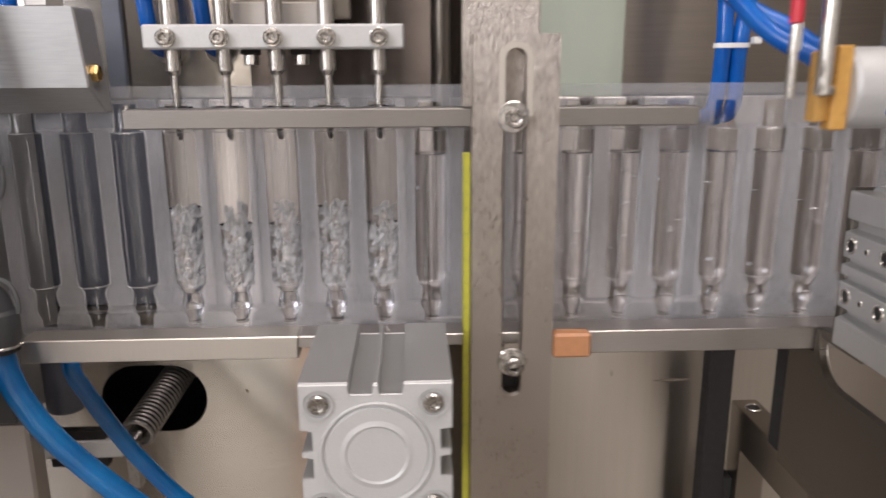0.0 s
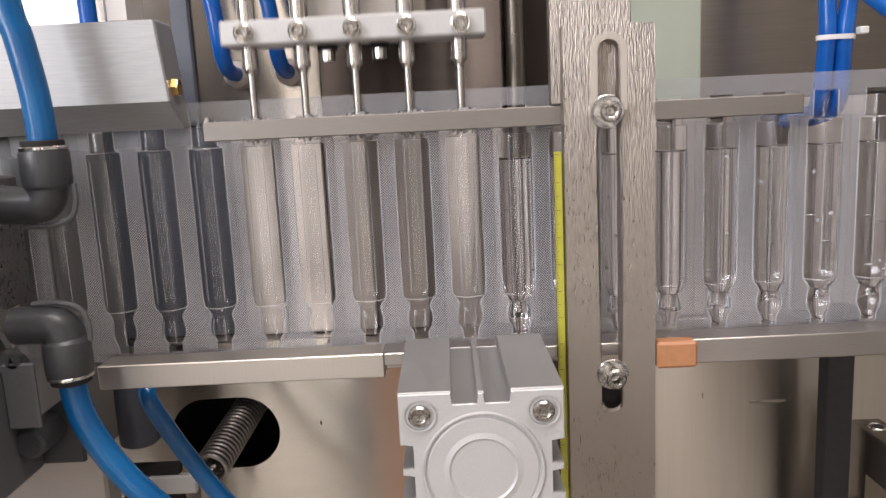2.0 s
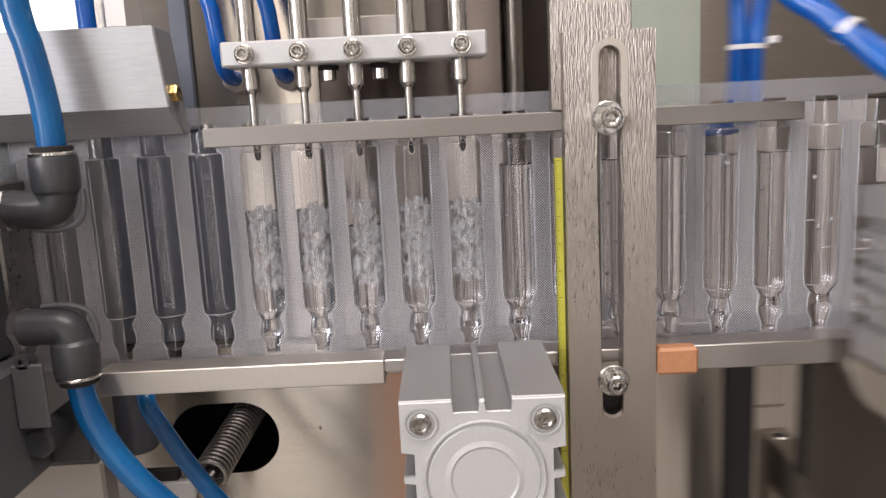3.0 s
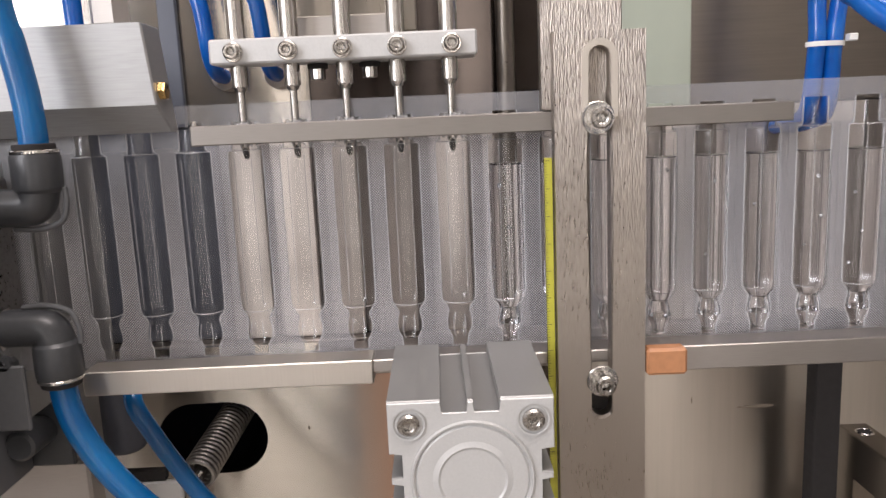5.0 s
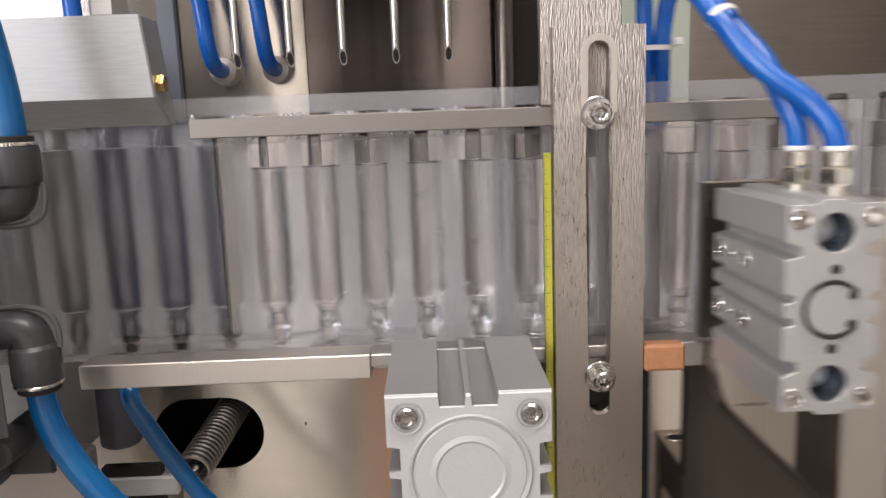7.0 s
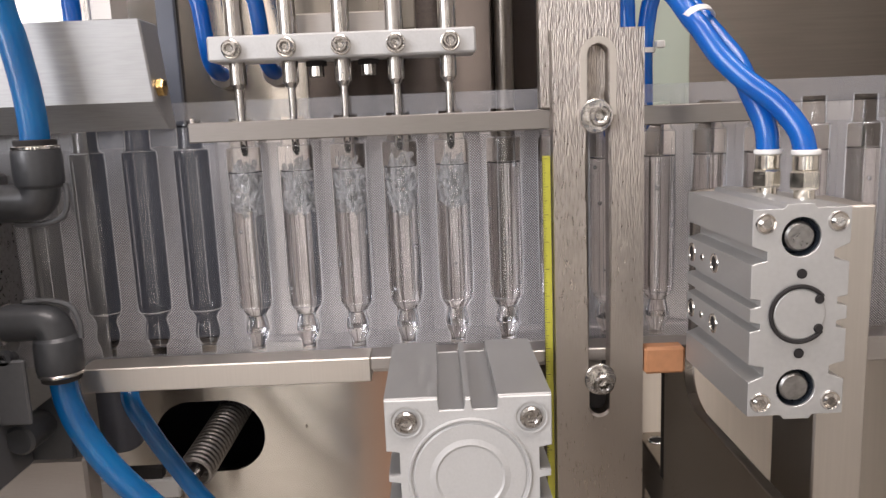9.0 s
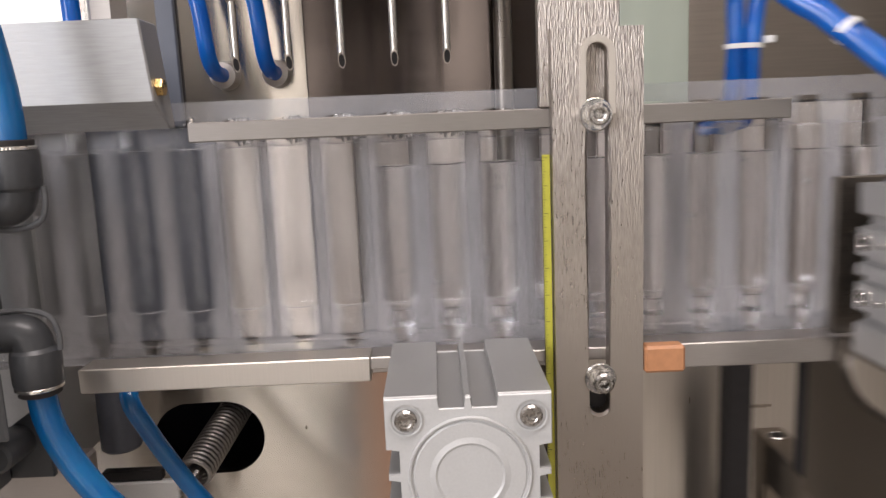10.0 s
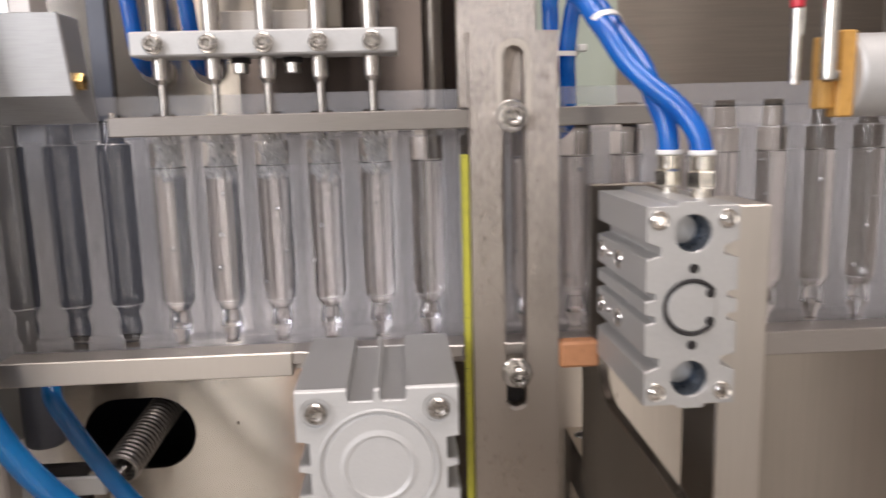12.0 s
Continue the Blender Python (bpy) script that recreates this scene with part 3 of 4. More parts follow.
# ---- guide rails, backing plate and slotted column ----
def guides():
    top = part("upper_guide_bar", box(0.0465, 0.2615, -0.022, -0.0095, 0.0838, 0.0908, 0.0004), STEEL_BAR)
    tagged(top, "brushed steel upper guide bar", "guide bar")
    rail = thing("lower_guide_rail", "brushed steel lower guide rail with a stepped underside", "guide rail")
    part("rail_left", box(-0.0025, 0.1062, -0.022, -0.009, -0.0073, 0.002, 0.0004), STEEL_POST, rail)
    part("rail_bridge", box(0.1063, 0.2029, -0.022, -0.009, -0.0028, 0.002, 0.0004), STEEL, rail)
    part("rail_right", box(0.2030, 0.62, -0.022, -0.009, -0.0075, 0.002, 0.0004), STEEL, rail)
    pin = part("guide_pin", rod(0.0011, 0.0905, 0.0925, at=(0.0475, -0.019, 0)), CHROME, top)
    ob = part("slotted_column", slotted_sheet(0.1748, 0.2067, -0.45, 0.1172, 0.1907, 0.0453, 0.0037, 0.0668, -0.0285, -0.0225, 0.0011, 32), GROUND)
    tagged(ob, "ground steel column plate with a long slot and streaky finish", "column")
    shade(ob.data, 30)
    for z, x in ((0.0878, 0.1898), (-0.0075, 0.1908)):
        bolt(ob, (x, -0.0286, z), 0.0037, 0.0062, 0.0058)
    arch = [math.pi * k / 20 for k in range(21)]
    rim = [(0.1907 + 0.0063 * math.cos(a), 0.1084 + 0.0063 * math.sin(a)) for a in arch] + [(0.1907 - 0.0063, 0.088)]
    rim += [(0.1907 - 0.0039, 0.088)] + [(0.1907 - 0.0039 * math.cos(a), 0.1084 + 0.0039 * math.sin(a)) for a in arch] + [(0.1907 + 0.0039, 0.088), (0.1907 + 0.0063, 0.088)]
    part("slot_rim", extrude_outline(rim, "Y", -0.02875, -0.0284, 0.0001), STEEL_POST, ob, "smooth worn rim of the slot")
    # Black sheet that supplies the shade seen through the slot's lower end.
    part("slot_backing", box(0.184, 0.1975, -0.0224, -0.0215, -0.040, -0.009, 0.0002), BLACK, ob, "black sheet standing in for shade behind the slot")
    rng = random.Random(9)
    fleck = mesh_of("speck", lathe([(0, 0.00005), (0.0004, 0.0)], 8, "Y"), STAIN)
    for k in range(12):
        f = part("speck", fleck, STAIN, ob)
        f.location = (rng.uniform(0.197, 0.2045), -0.02851, rng.uniform(-0.075, -0.045))
        f.scale = (rng.uniform(0.4, 1.2),) * 3
    up = part("upper_plate", box(0.1715, 0.2, -0.0222, -0.0155, 0.091, 0.5, 0.0004), GROUND)
    tagged(up, "ground steel upper plate behind the slotted column", "plate")
    tape = thing("measuring_tape", "yellow measuring tape strip with black marks along the column", "measuring tape")
    part("tape", box(0.1716, 0.1744, -0.0246, -0.0240, -0.3, 0.0745, 0.0001), YELLOW, tape)
    rule = mesh_of("tick", box(0, 1, -0.00012, 0, -0.0001, 0.0001, 0), INK)
    for k in range(120):
        z = 0.0735 - k * 0.001
        tick = part("tick", rule, INK, tape)
        tick.location, tick.scale = (0.1716, -0.02461, z), (0.0017 if k % 10 == 0 else 0.0012 if k % 5 == 0 else 0.0007, 1, 1)
    part("tape_holder", box(0.1716, 0.1746, -0.0239, -0.0226, -0.3, 0.0742, 0.0002), BLACK, tape)
    o = part("orange_stop", box(0.2072, 0.2222, -0.0292, -0.0222, -0.0066, 0.0035, 0.0010), ORANGE)
    tagged(o, "orange rubber stop clipped on the lower rail", "stop")


guides()

# ---- compact air cylinder before the rail ----
def compact_cylinder():
    cx, cz, h = 0.1400, -0.0158, 0.0246
    t = thing("compact_air_cylinder", "silver aluminium compact air cylinder with round end cover", "air cylinder")
    s, dp, rib = 0.0088, 0.0042, 0.0009
    side = [(-h, h), (-s, h), (-s, h - dp), (-rib, h - dp), (-rib, h - 0.0004), (rib, h - 0.0004), (rib, h - dp), (s, h - dp), (s, h)]
    outline = []
    for q in range(4):
        a = -q * math.pi / 2
        outline += [(round(u * math.cos(a) - v * math.sin(a), 6) + cx, round(u * math.sin(a) + v * math.cos(a), 6) + cz) for u, v in side]
    body = part("body", extrude_outline(outline, "Y", -0.083, -0.0275, 0.0003), ALU_BODY, t)
    shade(body.data, 25)
    small = [(cx + (u - cx) * 0.995, cz + (v - cz) * 0.995) for u, v in outline]
    face = part("end_face", extrude_outline(small, "Y", -0.0844, -0.0831, 0.0003), ALU_PALE, t, "pale cast aluminium end face")
    shade(face.data, 25)
    cover = lathe([(0, 0.0004), (0.0096, 0.0004), (0.0103, 0.0008), (0.0110, 0.0006), (0.0120, 0.0004), (0.0164, 0.0004), (0.0171, -0.0002), (0.0176, 0.0008), (0.0181, 0.0009), (0.0185, 0.0)], 64, "Y", (cx, -0.0845, cz))
    shade(part("end_cover", cover, ALU_PALE, t, "round stepped end cover").data, 8)
    for sx in (-1, 1):
        for sz in (-1, 1):
            x, z = cx + sx * 0.0183, cz + sz * 0.0180
            part("counterbore", lathe([(0.0045, 0.0002), (0.0049, 0.0007), (0.0044, 0.0006), (0.0041, 0.0001), (0, 0.0)], 28, "Y", (x, -0.0844, z)), ALU_PALE, t, "turned counterbore ring")
            bolt(t, (x, -0.0846, z), 0.0033, 0.0016)
    part("mounting_bracket", box(0.122, 0.158, -0.0274, 0.0698, -0.036, -0.014, 0.0005), STEEL, t, "steel bracket to the back panel")


compact_cylinder()

# ---- left sealing block ----
def left_block():
    t = thing("sealing_block", "grey aluminium block with sloped lower edge and brass plug", "machine block")
    outline = [(-0.0195, 0.1275), (-0.002, 0.1275), (-0.002, 0.0893), (-0.0082, 0.0893), (-0.0195, 0.099)]
    b = part("block_body", extrude_outline(outline, "X", -0.12, 0.0345, 0.0006), ALU_BLOCK, t)
    for v in b.data.vertices:
        if v.co.x > 0:
            v.co.x += 0.0016 - 0.095 * (v.co.z - 0.0893)
    shade(b.data, 25)
    part("brass_plug", hex_nut(0.0034, 0.0343, 0.0372, "X", (0, -0.0135, 0.1040)), BRASS, t, "brass hexagon plug")
    part("hexagon_nut", hex_nut(0.0070, 0.1275, 0.138, "Z", (0.0185, -0.0105, 0)), STEEL, t, "nickel hexagon nut")
    part("stem", rod(0.0040, 0.138, 0.3, at=(0.0185, -0.0105, 0)), CHROME, t)
    part("stay", box(-0.11, -0.03, -0.0022, 0.0848, 0.105, 0.125, 0.0006), STEEL, t)
    part("air_tube", hose([(0.004, -0.007, 0.1285), (0.004, -0.007, 0.16), (0.002, 0.006, 0.22), (-0.02, 0.0, 0.3)], 0.0032), TUBE, t, "blue air tube")


left_block()


def wall_tubes():
    for x in (0.0225, 0.0475):
        t = thing("air_tube", "blue air tube curving into a grommet on the back panel", "air tube", "tubes into the back panel")
        part("tube", hose([(x + 0.012, 0.083, 0.1140), (x + 0.012, 0.066, 0.1145), (x + 0.0115, 0.057, 0.121), (x + 0.010, 0.055, 0.14), (x + 0.006, 0.057, 0.17), (x + 0.003, 0.06, 0.3)], 0.0036), TUBE, t)
        yb = 0.0848
        part("grommet", lathe([(0.0036, 0.010), (0.0062, 0.009), (0.0068, 0.0), (0, 0)], 28, "Y", (x + 0.012, yb, 0.1138)), STEEL, t, "steel grommet")


wall_tubes()

# ---- needle head ----
def needle_head():
    t = thing("needle_head", "row of five steel filling needles clamped in an aluminium bar", "needle head")
    bar = part("clamp_bar", box(0.0522, 0.1502, -0.0095, 0.0095, 0.1126, 0.1216, 0.0007), ALU_PALE, t, "pale aluminium clamp bar")
    for i in range(5):
        x = 0.0604 + 0.0199 * i
        n = part("needle", lathe([(0.0009, 0.1040), (0.0009, 0.0800), (0.00145, 0.0800), (0.00145, 0.1045), (0.0009, 0.1045)], 18, "Z", (x, 0, 0)), NEEDLE_STEEL, t, "thin hollow steel needle")
        for v in n.data.vertices:
            if v.co.z < 0.081:
                v.co.z -= 0.0030 * (v.co.y / 0.0015)
        # Black lining paints the darkness inside the needle.
        bore = part("bore", lathe([(0, 0.0800), (0.00112, 0.0800), (0.00112, 0.0850)], 18, "Z", (0, 0, -0.0001)), BLACK, n, "dark slanted needle opening")
        bore.location = (x, -0.00002, 0)
        for v in bore.data.vertices:
            if v.co.z < 0.081:
                v.co.z -= 0.0030 * (v.co.y / 0.0015)
        part("collar", lathe([(0, 0.1025), (0.0018, 0.1028), (0.0027, 0.1045), (0.0031, 0.1046), (0.0031, 0.1126), (0, 0.1126)], 24, "Z", (x, 0, 0)), NEEDLE_STEEL, n, "turned steel collar")
        part("stem", rod(0.0034, 0.1216, 0.24, at=(x, 0, 0)), NEEDLE_STEEL, n, "steel stem")
        bolt(t, (x + 0.0008, -0.0096, 0.1168), 0.0029, 0.0036, 0.0036, 0.0008)
    for x in (0.0895, 0.1095):
        part("stud", rod(0.0029, 0.1066, 0.1110, at=(x, 0.005, 0), segs=12), NEEDLE_STEEL, t, "short dark screw")
        part("stud_rim", rod(0.0040, 0.1106, 0.1126, at=(x, 0.005, 0)), BLACK, t, "dark washer")
    part("carrier_plate", box(0.076, 0.128, 0.02, 0.026, 0.125, 0.26, 0.0006), STEEL_UP, t, "stainless carrier plate")
    part("carrier_foot", box(0.082, 0.118, 0.009, 0.0205, 0.1215, 0.131, 0.0006), STEEL, t)
    return t


NEEDLES = needle_head()

# ---- swinging clamp head with elbow fittings ----
def elbow(t, corner, side, up):
    """A push-in elbow: a level arm to one side, an upright socket that goes up or down."""
    x, y, z = corner
    s = 1 if up else -1
    e = part("elbow_fitting", hose([(x + side * 0.020, y, z), (x + side * 0.0065, y, z), (x + side * 0.0017, y, z + s * 0.0013), (x, y, z + s * 0.0065), (x, y, z + s * 0.010)], 0.0066, 6, 20), PLASTIC, t, "dark grey plastic elbow fitting")
    part("socket", lathe([(0.0062, s * 0.0045), (0.0076, s * 0.006), (0.0080, s * 0.008), (0.0080, s * 0.0165), (0.0076, s * 0.0178), (0, s * 0.0178)], 32, "Z", (x, y, z)), PLASTIC, e)
    part("release_ring", rod(0.0077, s * 0.0178, s * 0.0192, at=(x, y, z), segs=32), CHROME, e, "bright release ring")
    part("release_collar", rod(0.0068, s * 0.0192, s * 0.0212, at=(x, y, z), segs=32), BLACK, e)
    rim = [(x + side * 0.010, y, z - s * 0.0074), (x + side * 0.001, y, z - s * 0.0076), (x - side * 0.0062, y, z - s * 0.0052), (x - side * 0.0086, y, z + s * 0.0005), (x - side * 0.0086, y, z + s * 0.0062)]
    part("corner_rib", hose(rim, 0.0010, 6, 8), RIB, e, "grey corner rib")
    part("flange", lathe([(0.006, 0), (0.0078, 0.0005), (0.0078, 0.0028), (0.006, 0.0032)], 6, "X", (x + side * 0.0195, y, z)), CHROME, e, "steel hexagon")
    return e


def clamp_head():
    t = thing("clamp_head", "clamp head with dark elbow fittings and thick blue air tubes", "clamp head")
    y = -0.034
    elbow(t, (-0.0062, y, 0.0240), -1, False)
    part("lower_tube", hose([(-0.0062, y, 0.005), (-0.0050, y, -0.006), (-0.0015, y, -0.0165), (0.0055, y, -0.029), (0.0155, y, -0.0415), (0.034, y, -0.060), (0.07, y, -0.09)], 0.0047), TEAL, t, "thick blue air tube hanging down")
    elbow(t, (-0.0050, y, 0.0662), -1, True)
    part("upper_tube", hose([(-0.0050, y, 0.084), (-0.0048, y, 0.092), (-0.0056, y, 0.104), (-0.0080, y, 0.120), (-0.0112, y, 0.137), (-0.016, y, 0.2), (-0.02, y, 0.28)], 0.0047), TEAL, t, "thick blue air tube rising")
    part("head_body", box(-0.095, -0.0265, -0.088, -0.022, -0.034, 0.0110, 0.0015), RIB, t, "dark clamp body")
    # Out of view; added to keep the key light off the strip's left end.
    part("head_spine", box(-0.095, -0.0345, -0.088, -0.022, 0.0112, 0.088, 0.0015), PLASTIC, t)
    plate = part("side_plate", box(-0.0262, -0.0150, -0.0415, -0.0395, -0.011, 0.0125, 0.0006), RIB, t, "grey side plate with an eyelet")
    part("eyelet", lathe([(0.0012, -0.001), (0.0027, -0.001), (0.0027, 0.001), (0.0012, 0.001)], 20, "Y", (-0.0218, -0.0405, 0.0135)), PLASTIC, plate)
    part("knob", lathe([(0, 0.004), (0.0045, 0.004), (0.0055, 0.003), (0.0058, -0.012), (0, -0.012)], 28, "Y", (-0.0225, -0.034, -0.0185)), PLASTIC, t, "dark round knob")
    part("lower_plate", extrude_outline([(-0.012, -0.033), (-0.012, -0.004), (-0.027, -0.015), (-0.05, -0.015), (-0.05, -0.033)], "Y", -0.022, -0.019, 0.0004), PLASTIC, t, "dark slanted lower plate")
    part("rear_arm", box(-0.060, -0.0345, -0.022, 0.0, 0.02, 0.075, 0.001), SPRINGM, t)
    return t


CLAMP = clamp_head()


def left_fixtures():
    b = part("support_block", box(-0.08, -0.030, 0.012, 0.0695, -0.055, 0.09, 0.001), ALU_BODY)
    tagged(b, "dull grey metal support block behind the clamp", "support")
    p = part("support_pillar", box(-0.06, -0.0095, -0.012, 0.0, -0.44, -0.0375, 0.0012), STEEL)
    tagged(p, "worn pale steel pillar under the clamp", "pillar")
    c = part("dark_barrel", rod(0.0088, -0.052, -0.012, at=(-0.0135, 0.032, 0), segs=32, bevel=0.001), DARK_PAINT)
    tagged(c, "dark grey round barrel below the rail", "barrel")
    f = thing("flat_bar", "pale steel flat bar with dark slots above and below", "flat bar")
    part("bar_front", box(-0.029, 0.0108, 0.03, 0.034, -0.0777, -0.0685, 0.0008), ALU_PALE, f)
    # Solid black boxes imitate the shade of open slots.
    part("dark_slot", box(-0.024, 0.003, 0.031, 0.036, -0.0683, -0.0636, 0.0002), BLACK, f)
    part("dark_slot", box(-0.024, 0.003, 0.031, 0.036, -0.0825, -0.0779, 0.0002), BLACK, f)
    t = thing("air_tube", "blue air tube coming from behind the lower rail", "air tube")
    part("tube", hose([(0.0035, 0.012, -0.0100), (0.0060, 0.0, -0.018), (0.0115, 0.0, -0.0305), (0.0200, 0.0, -0.0455), (0.0315, 0.0, -0.0630), (0.05, 0.0, -0.085), (0.08, 0.0, -0.11)], 0.0037), TEAL, t)


left_fixtures()

# ---- transfer carriage with the twin-rod cylinder ----
ROD_ENDS, GRIPPER, SWAYING = [], [], []


def transfer_carriage():
    t = thing("transfer_carriage", "steel transfer carriage with a silver twin-rod air cylinder", "carriage")
    x0, x1, z0, z1, yf, yb = 0.2176, 0.2442, 0.0035, 0.0617, -0.0945, -0.043
    h = (z1 - z0) / 2
    cx, cz = (x0 + x1) / 2, (z0 + z1) / 2
    w = (x1 - x0) / 2
    left = [(-w, h), (-w, 0.0192), (-w + 0.0042, 0.0175), (-w + 0.0042, 0.0150), (-w, 0.0140), (-w, 0.0048), (-w + 0.0028, 0.0042), (-w + 0.0028, 0.0024), (-w, 0.0018),
            (-w, -0.0018), (-w + 0.0028, -0.0024), (-w + 0.0028, -0.0042), (-w, -0.0048), (-w, -0.0140), (-w + 0.0042, -0.0150), (-w + 0.0042, -0.0175), (-w, -0.0192), (-w, -h)]
    low = [(-0.004, -h), (-0.003, -h - 0.0012), (0.004, -h - 0.0012), (0.005, -h)]
    right = [(-u, -v) for u, v in left]
    high = [(-u, -v) for u, v in low]
    outline = [(cx + u, cz + v) for u, v in left + low + right + high]
    c = part("twin_rod_cylinder", extrude_outline(outline, "Y", yf + 0.009, yb), ALU, t, "anodised aluminium twin-rod cylinder body")
    shade(c.data, 25)
    bores = [[(cx + 0.0054 * math.cos(2 * math.pi * k / 40), cz + dz + 0.0054 * math.sin(2 * math.pi * k / 40)) for k in range(40)] for dz in (0.0213, -0.0213)]
    shade(part("end_plate", pierced_plate([outline] + bores, yf, yf + 0.009, 0.00012), ALU, c).data, 25)
    for dz in (0.0213, -0.0213):
        part("rod_bore", lathe([(0.0053, -0.0008), (0.0053, -0.0088), (0.0042, -0.0088)], 36, "Y", (cx, yf, cz + dz)), BORE, c, "dark round bore")
        ROD_ENDS.append(part("rod_end", rod(0.0041, -0.0260, -0.0006, "Y", (cx, yf, cz + dz), bevel=0.0006), SPRINGM, c, "steel rod end inside the bore"))
    part("piston_cap", lathe([(0, 0.0007), (0.0068, 0.0007), (0.0073, 0.0004)], 48, "Y", (cx, yf, cz)), ALU, c, "turned round cap")
    ring = [Vector((cx + 0.0078 * math.cos(a), yf - 0.0006, cz + 0.0078 * math.sin(a))) for a in [math.radians(38 + 284 * k / 40) for k in range(41)]]
    part("snap_ring", sweep(ring, 0.0006, 8), BLACK, c, "black snap ring")
    for a in (38, 322):
        part("ring_eye", rod(0.0013, 0.0002, 0.0012, "Y", (cx + 0.0066 * math.cos(radians(a)), yf, cz + 0.0066 * math.sin(radians(a)))), BLACK, c)
    for sx in (-1, 1):
        for sz in (-1, 1):
            part("corner_screw", lathe([(0, 0.0009), (0.0013, 0.0009), (0.0021, 0.0004), (0.0026, 0.0006), (0.0029, 0.0)], 24, "Y", (cx + sx * 0.0098, yf, cz + sz * 0.0252)), CHROME, c, "small bright corner screw")
    # Tapped holes are shallow black discs; the shade is in the colour.
    for dz in (0.0112, -0.0112):
        part("tapped_hole", rod(0.0014, 0.0, 0.0004, "Y", (cx + 0.0004, yf, cz + dz)), BLACK, c)
    for dz in (0.0095, -0.0095):
        for yy, r in ((-0.0475, 0.0030), (-0.0675, 0.0030), (-0.057, 0.0011)):
            hole = part("side_hole", lathe([(0, 0.0006), (r * 0.7, 0.0006), (r * 0.75, 0.0002), (r, 0.0003), (r + 0.0003, 0.0009)], 24, "X", (x0 - 0.0006, yy, cz + dz)), CHROME, c, "bright ringed side hole")
            # Black disc stands in for the shade down the hole.
            part("hole_depth", lathe([(0, 0.0005), (r * 0.72, 0.0005)], 20, "X", (x0 - 0.0006, yy, cz + dz)), BLACK, c)
    for fx, fy in ((0.2345, -0.064), (0.2412, -0.074)):
        f = part("push_in_fitting", hex_nut(0.0044, 0.0645, 0.0700, "Z", (fx, fy, 0)), NICKEL, t, "nickel push-in fitting")
        part("thread", rod(0.0030, 0.0610, 0.0650, at=(fx, fy, 0)), NICKEL, f)
        part("barrel", rod(0.0036, 0.0700, 0.0745, at=(fx, fy, 0)), NICKEL, f)
        part("collet", rod(0.0041, 0.0745, 0.0760, at=(fx, fy, 0)), NYLON, f, "white release collet")
    SWAYING.append(part("air_tube", hose([(0.2345, -0.064, 0.0745), (0.2338, -0.063, 0.083), (0.2312, -0.058, 0.093), (0.2290, -0.052, 0.103), (0.2250, -0.046, 0.111), (0.2200, -0.040, 0.120), (0.2140, -0.034, 0.132), (0.200, -0.02, 0.16), (0.185, 0.0, 0.25)], 0.0033), TUBE, t, "blue air tube"))
    SWAYING.append(part("air_tube", hose([(0.2412, -0.074, 0.0745), (0.2397, -0.0725, 0.0815), (0.2350, -0.068, 0.0895), (0.2275, -0.063, 0.0968), (0.2215, -0.058, 0.1045), (0.2170, -0.053, 0.1135), (0.2125, -0.047, 0.1225), (0.200, -0.033, 0.15), (0.18, -0.01, 0.25)], 0.0033), TUBE, t, "blue air tube"))
    SWAYING.append(part("cable_tie", tie_loop((0.2186, -0.0465, 0.1170), (-0.45, 0.5, 0.8), (0.006, 0.010, 0.001), 0.0080, 0.0042), NYLON, t, "white cable tie"))
    GRIPPER.append(part("gripper_plate", box(0.2195, 0.2480, -0.0428, -0.0388, 0.0042, 0.0622, 0.0005), STEEL_DARK, t, "dark steel gripper plate"))
    leg = [(-0.026, 0.0024), (-0.0230, 0.0024), (-0.0230, -0.0090), (-0.003, -0.0090), (-0.003, -0.069), (-0.15, -0.069), (-0.15, -0.0178), (-0.040, -0.0178)]
    leg += [(-0.040 + 0.014 * math.sin(a), -0.0038 - 0.014 * math.cos(a)) for a in [math.pi / 2 * k / 8 for k in range(1, 9)]]
    part("side_bracket", extrude_outline(leg, "X", 0.2225, 0.2262, 0.0004), STEEL_DARK, t, "curved steel side bracket")
    part("bracket_foot", box(0.2225, 0.2262, -0.0545, -0.0262, -0.0010, 0.0034, 0.0004), STEEL_DARK, t)
    part("post", box(0.2530, 0.2695, -0.063, -0.033, -0.16, 0.0575, 0.0006), STEEL_POST, t, "upright satin steel post")
    part("spacer", box(0.2444, 0.2530, -0.058, -0.0375, 0.008, 0.055, 0.0004), ALU, t)
    frame_outline = [(-0.15, -0.069), (0.06, -0.069), (0.06, -0.30), (0.046, -0.30), (0.046, -0.090), (-0.15, -0.090)]
    arm = part("arm", extrude_outline(frame_outline, "X", 0.2285, 0.2425, 0.0006), STEEL_UP, t, "dark steel arm with a bolt hole")
    # No hole is cut; a black disc gives its shade.
    part("bolt_hole", rod(0.0032, -0.0689, -0.0686, at=(0.2355, 0.050, 0)), BLACK, arm)
    part("bolt_hole_rim", lathe([(0.0032, -0.0689), (0.0037, -0.0683), (0.0043, -0.0689)], 24, "Z", (0.2355, 0.050, 0)), CHROME, arm)
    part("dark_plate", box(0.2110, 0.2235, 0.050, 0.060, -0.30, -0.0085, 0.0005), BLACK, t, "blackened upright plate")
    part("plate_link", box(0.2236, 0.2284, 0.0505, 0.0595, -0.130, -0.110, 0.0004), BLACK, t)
    # Black sheet in place of the shadow on the bracket's side.
    part("rear_web", box(0.2263, 0.2284, -0.0030, 0.0140, -0.0688, -0.0090, 0.0004), BLACK, t, "black sheet standing in for the shaded side of the bracket")
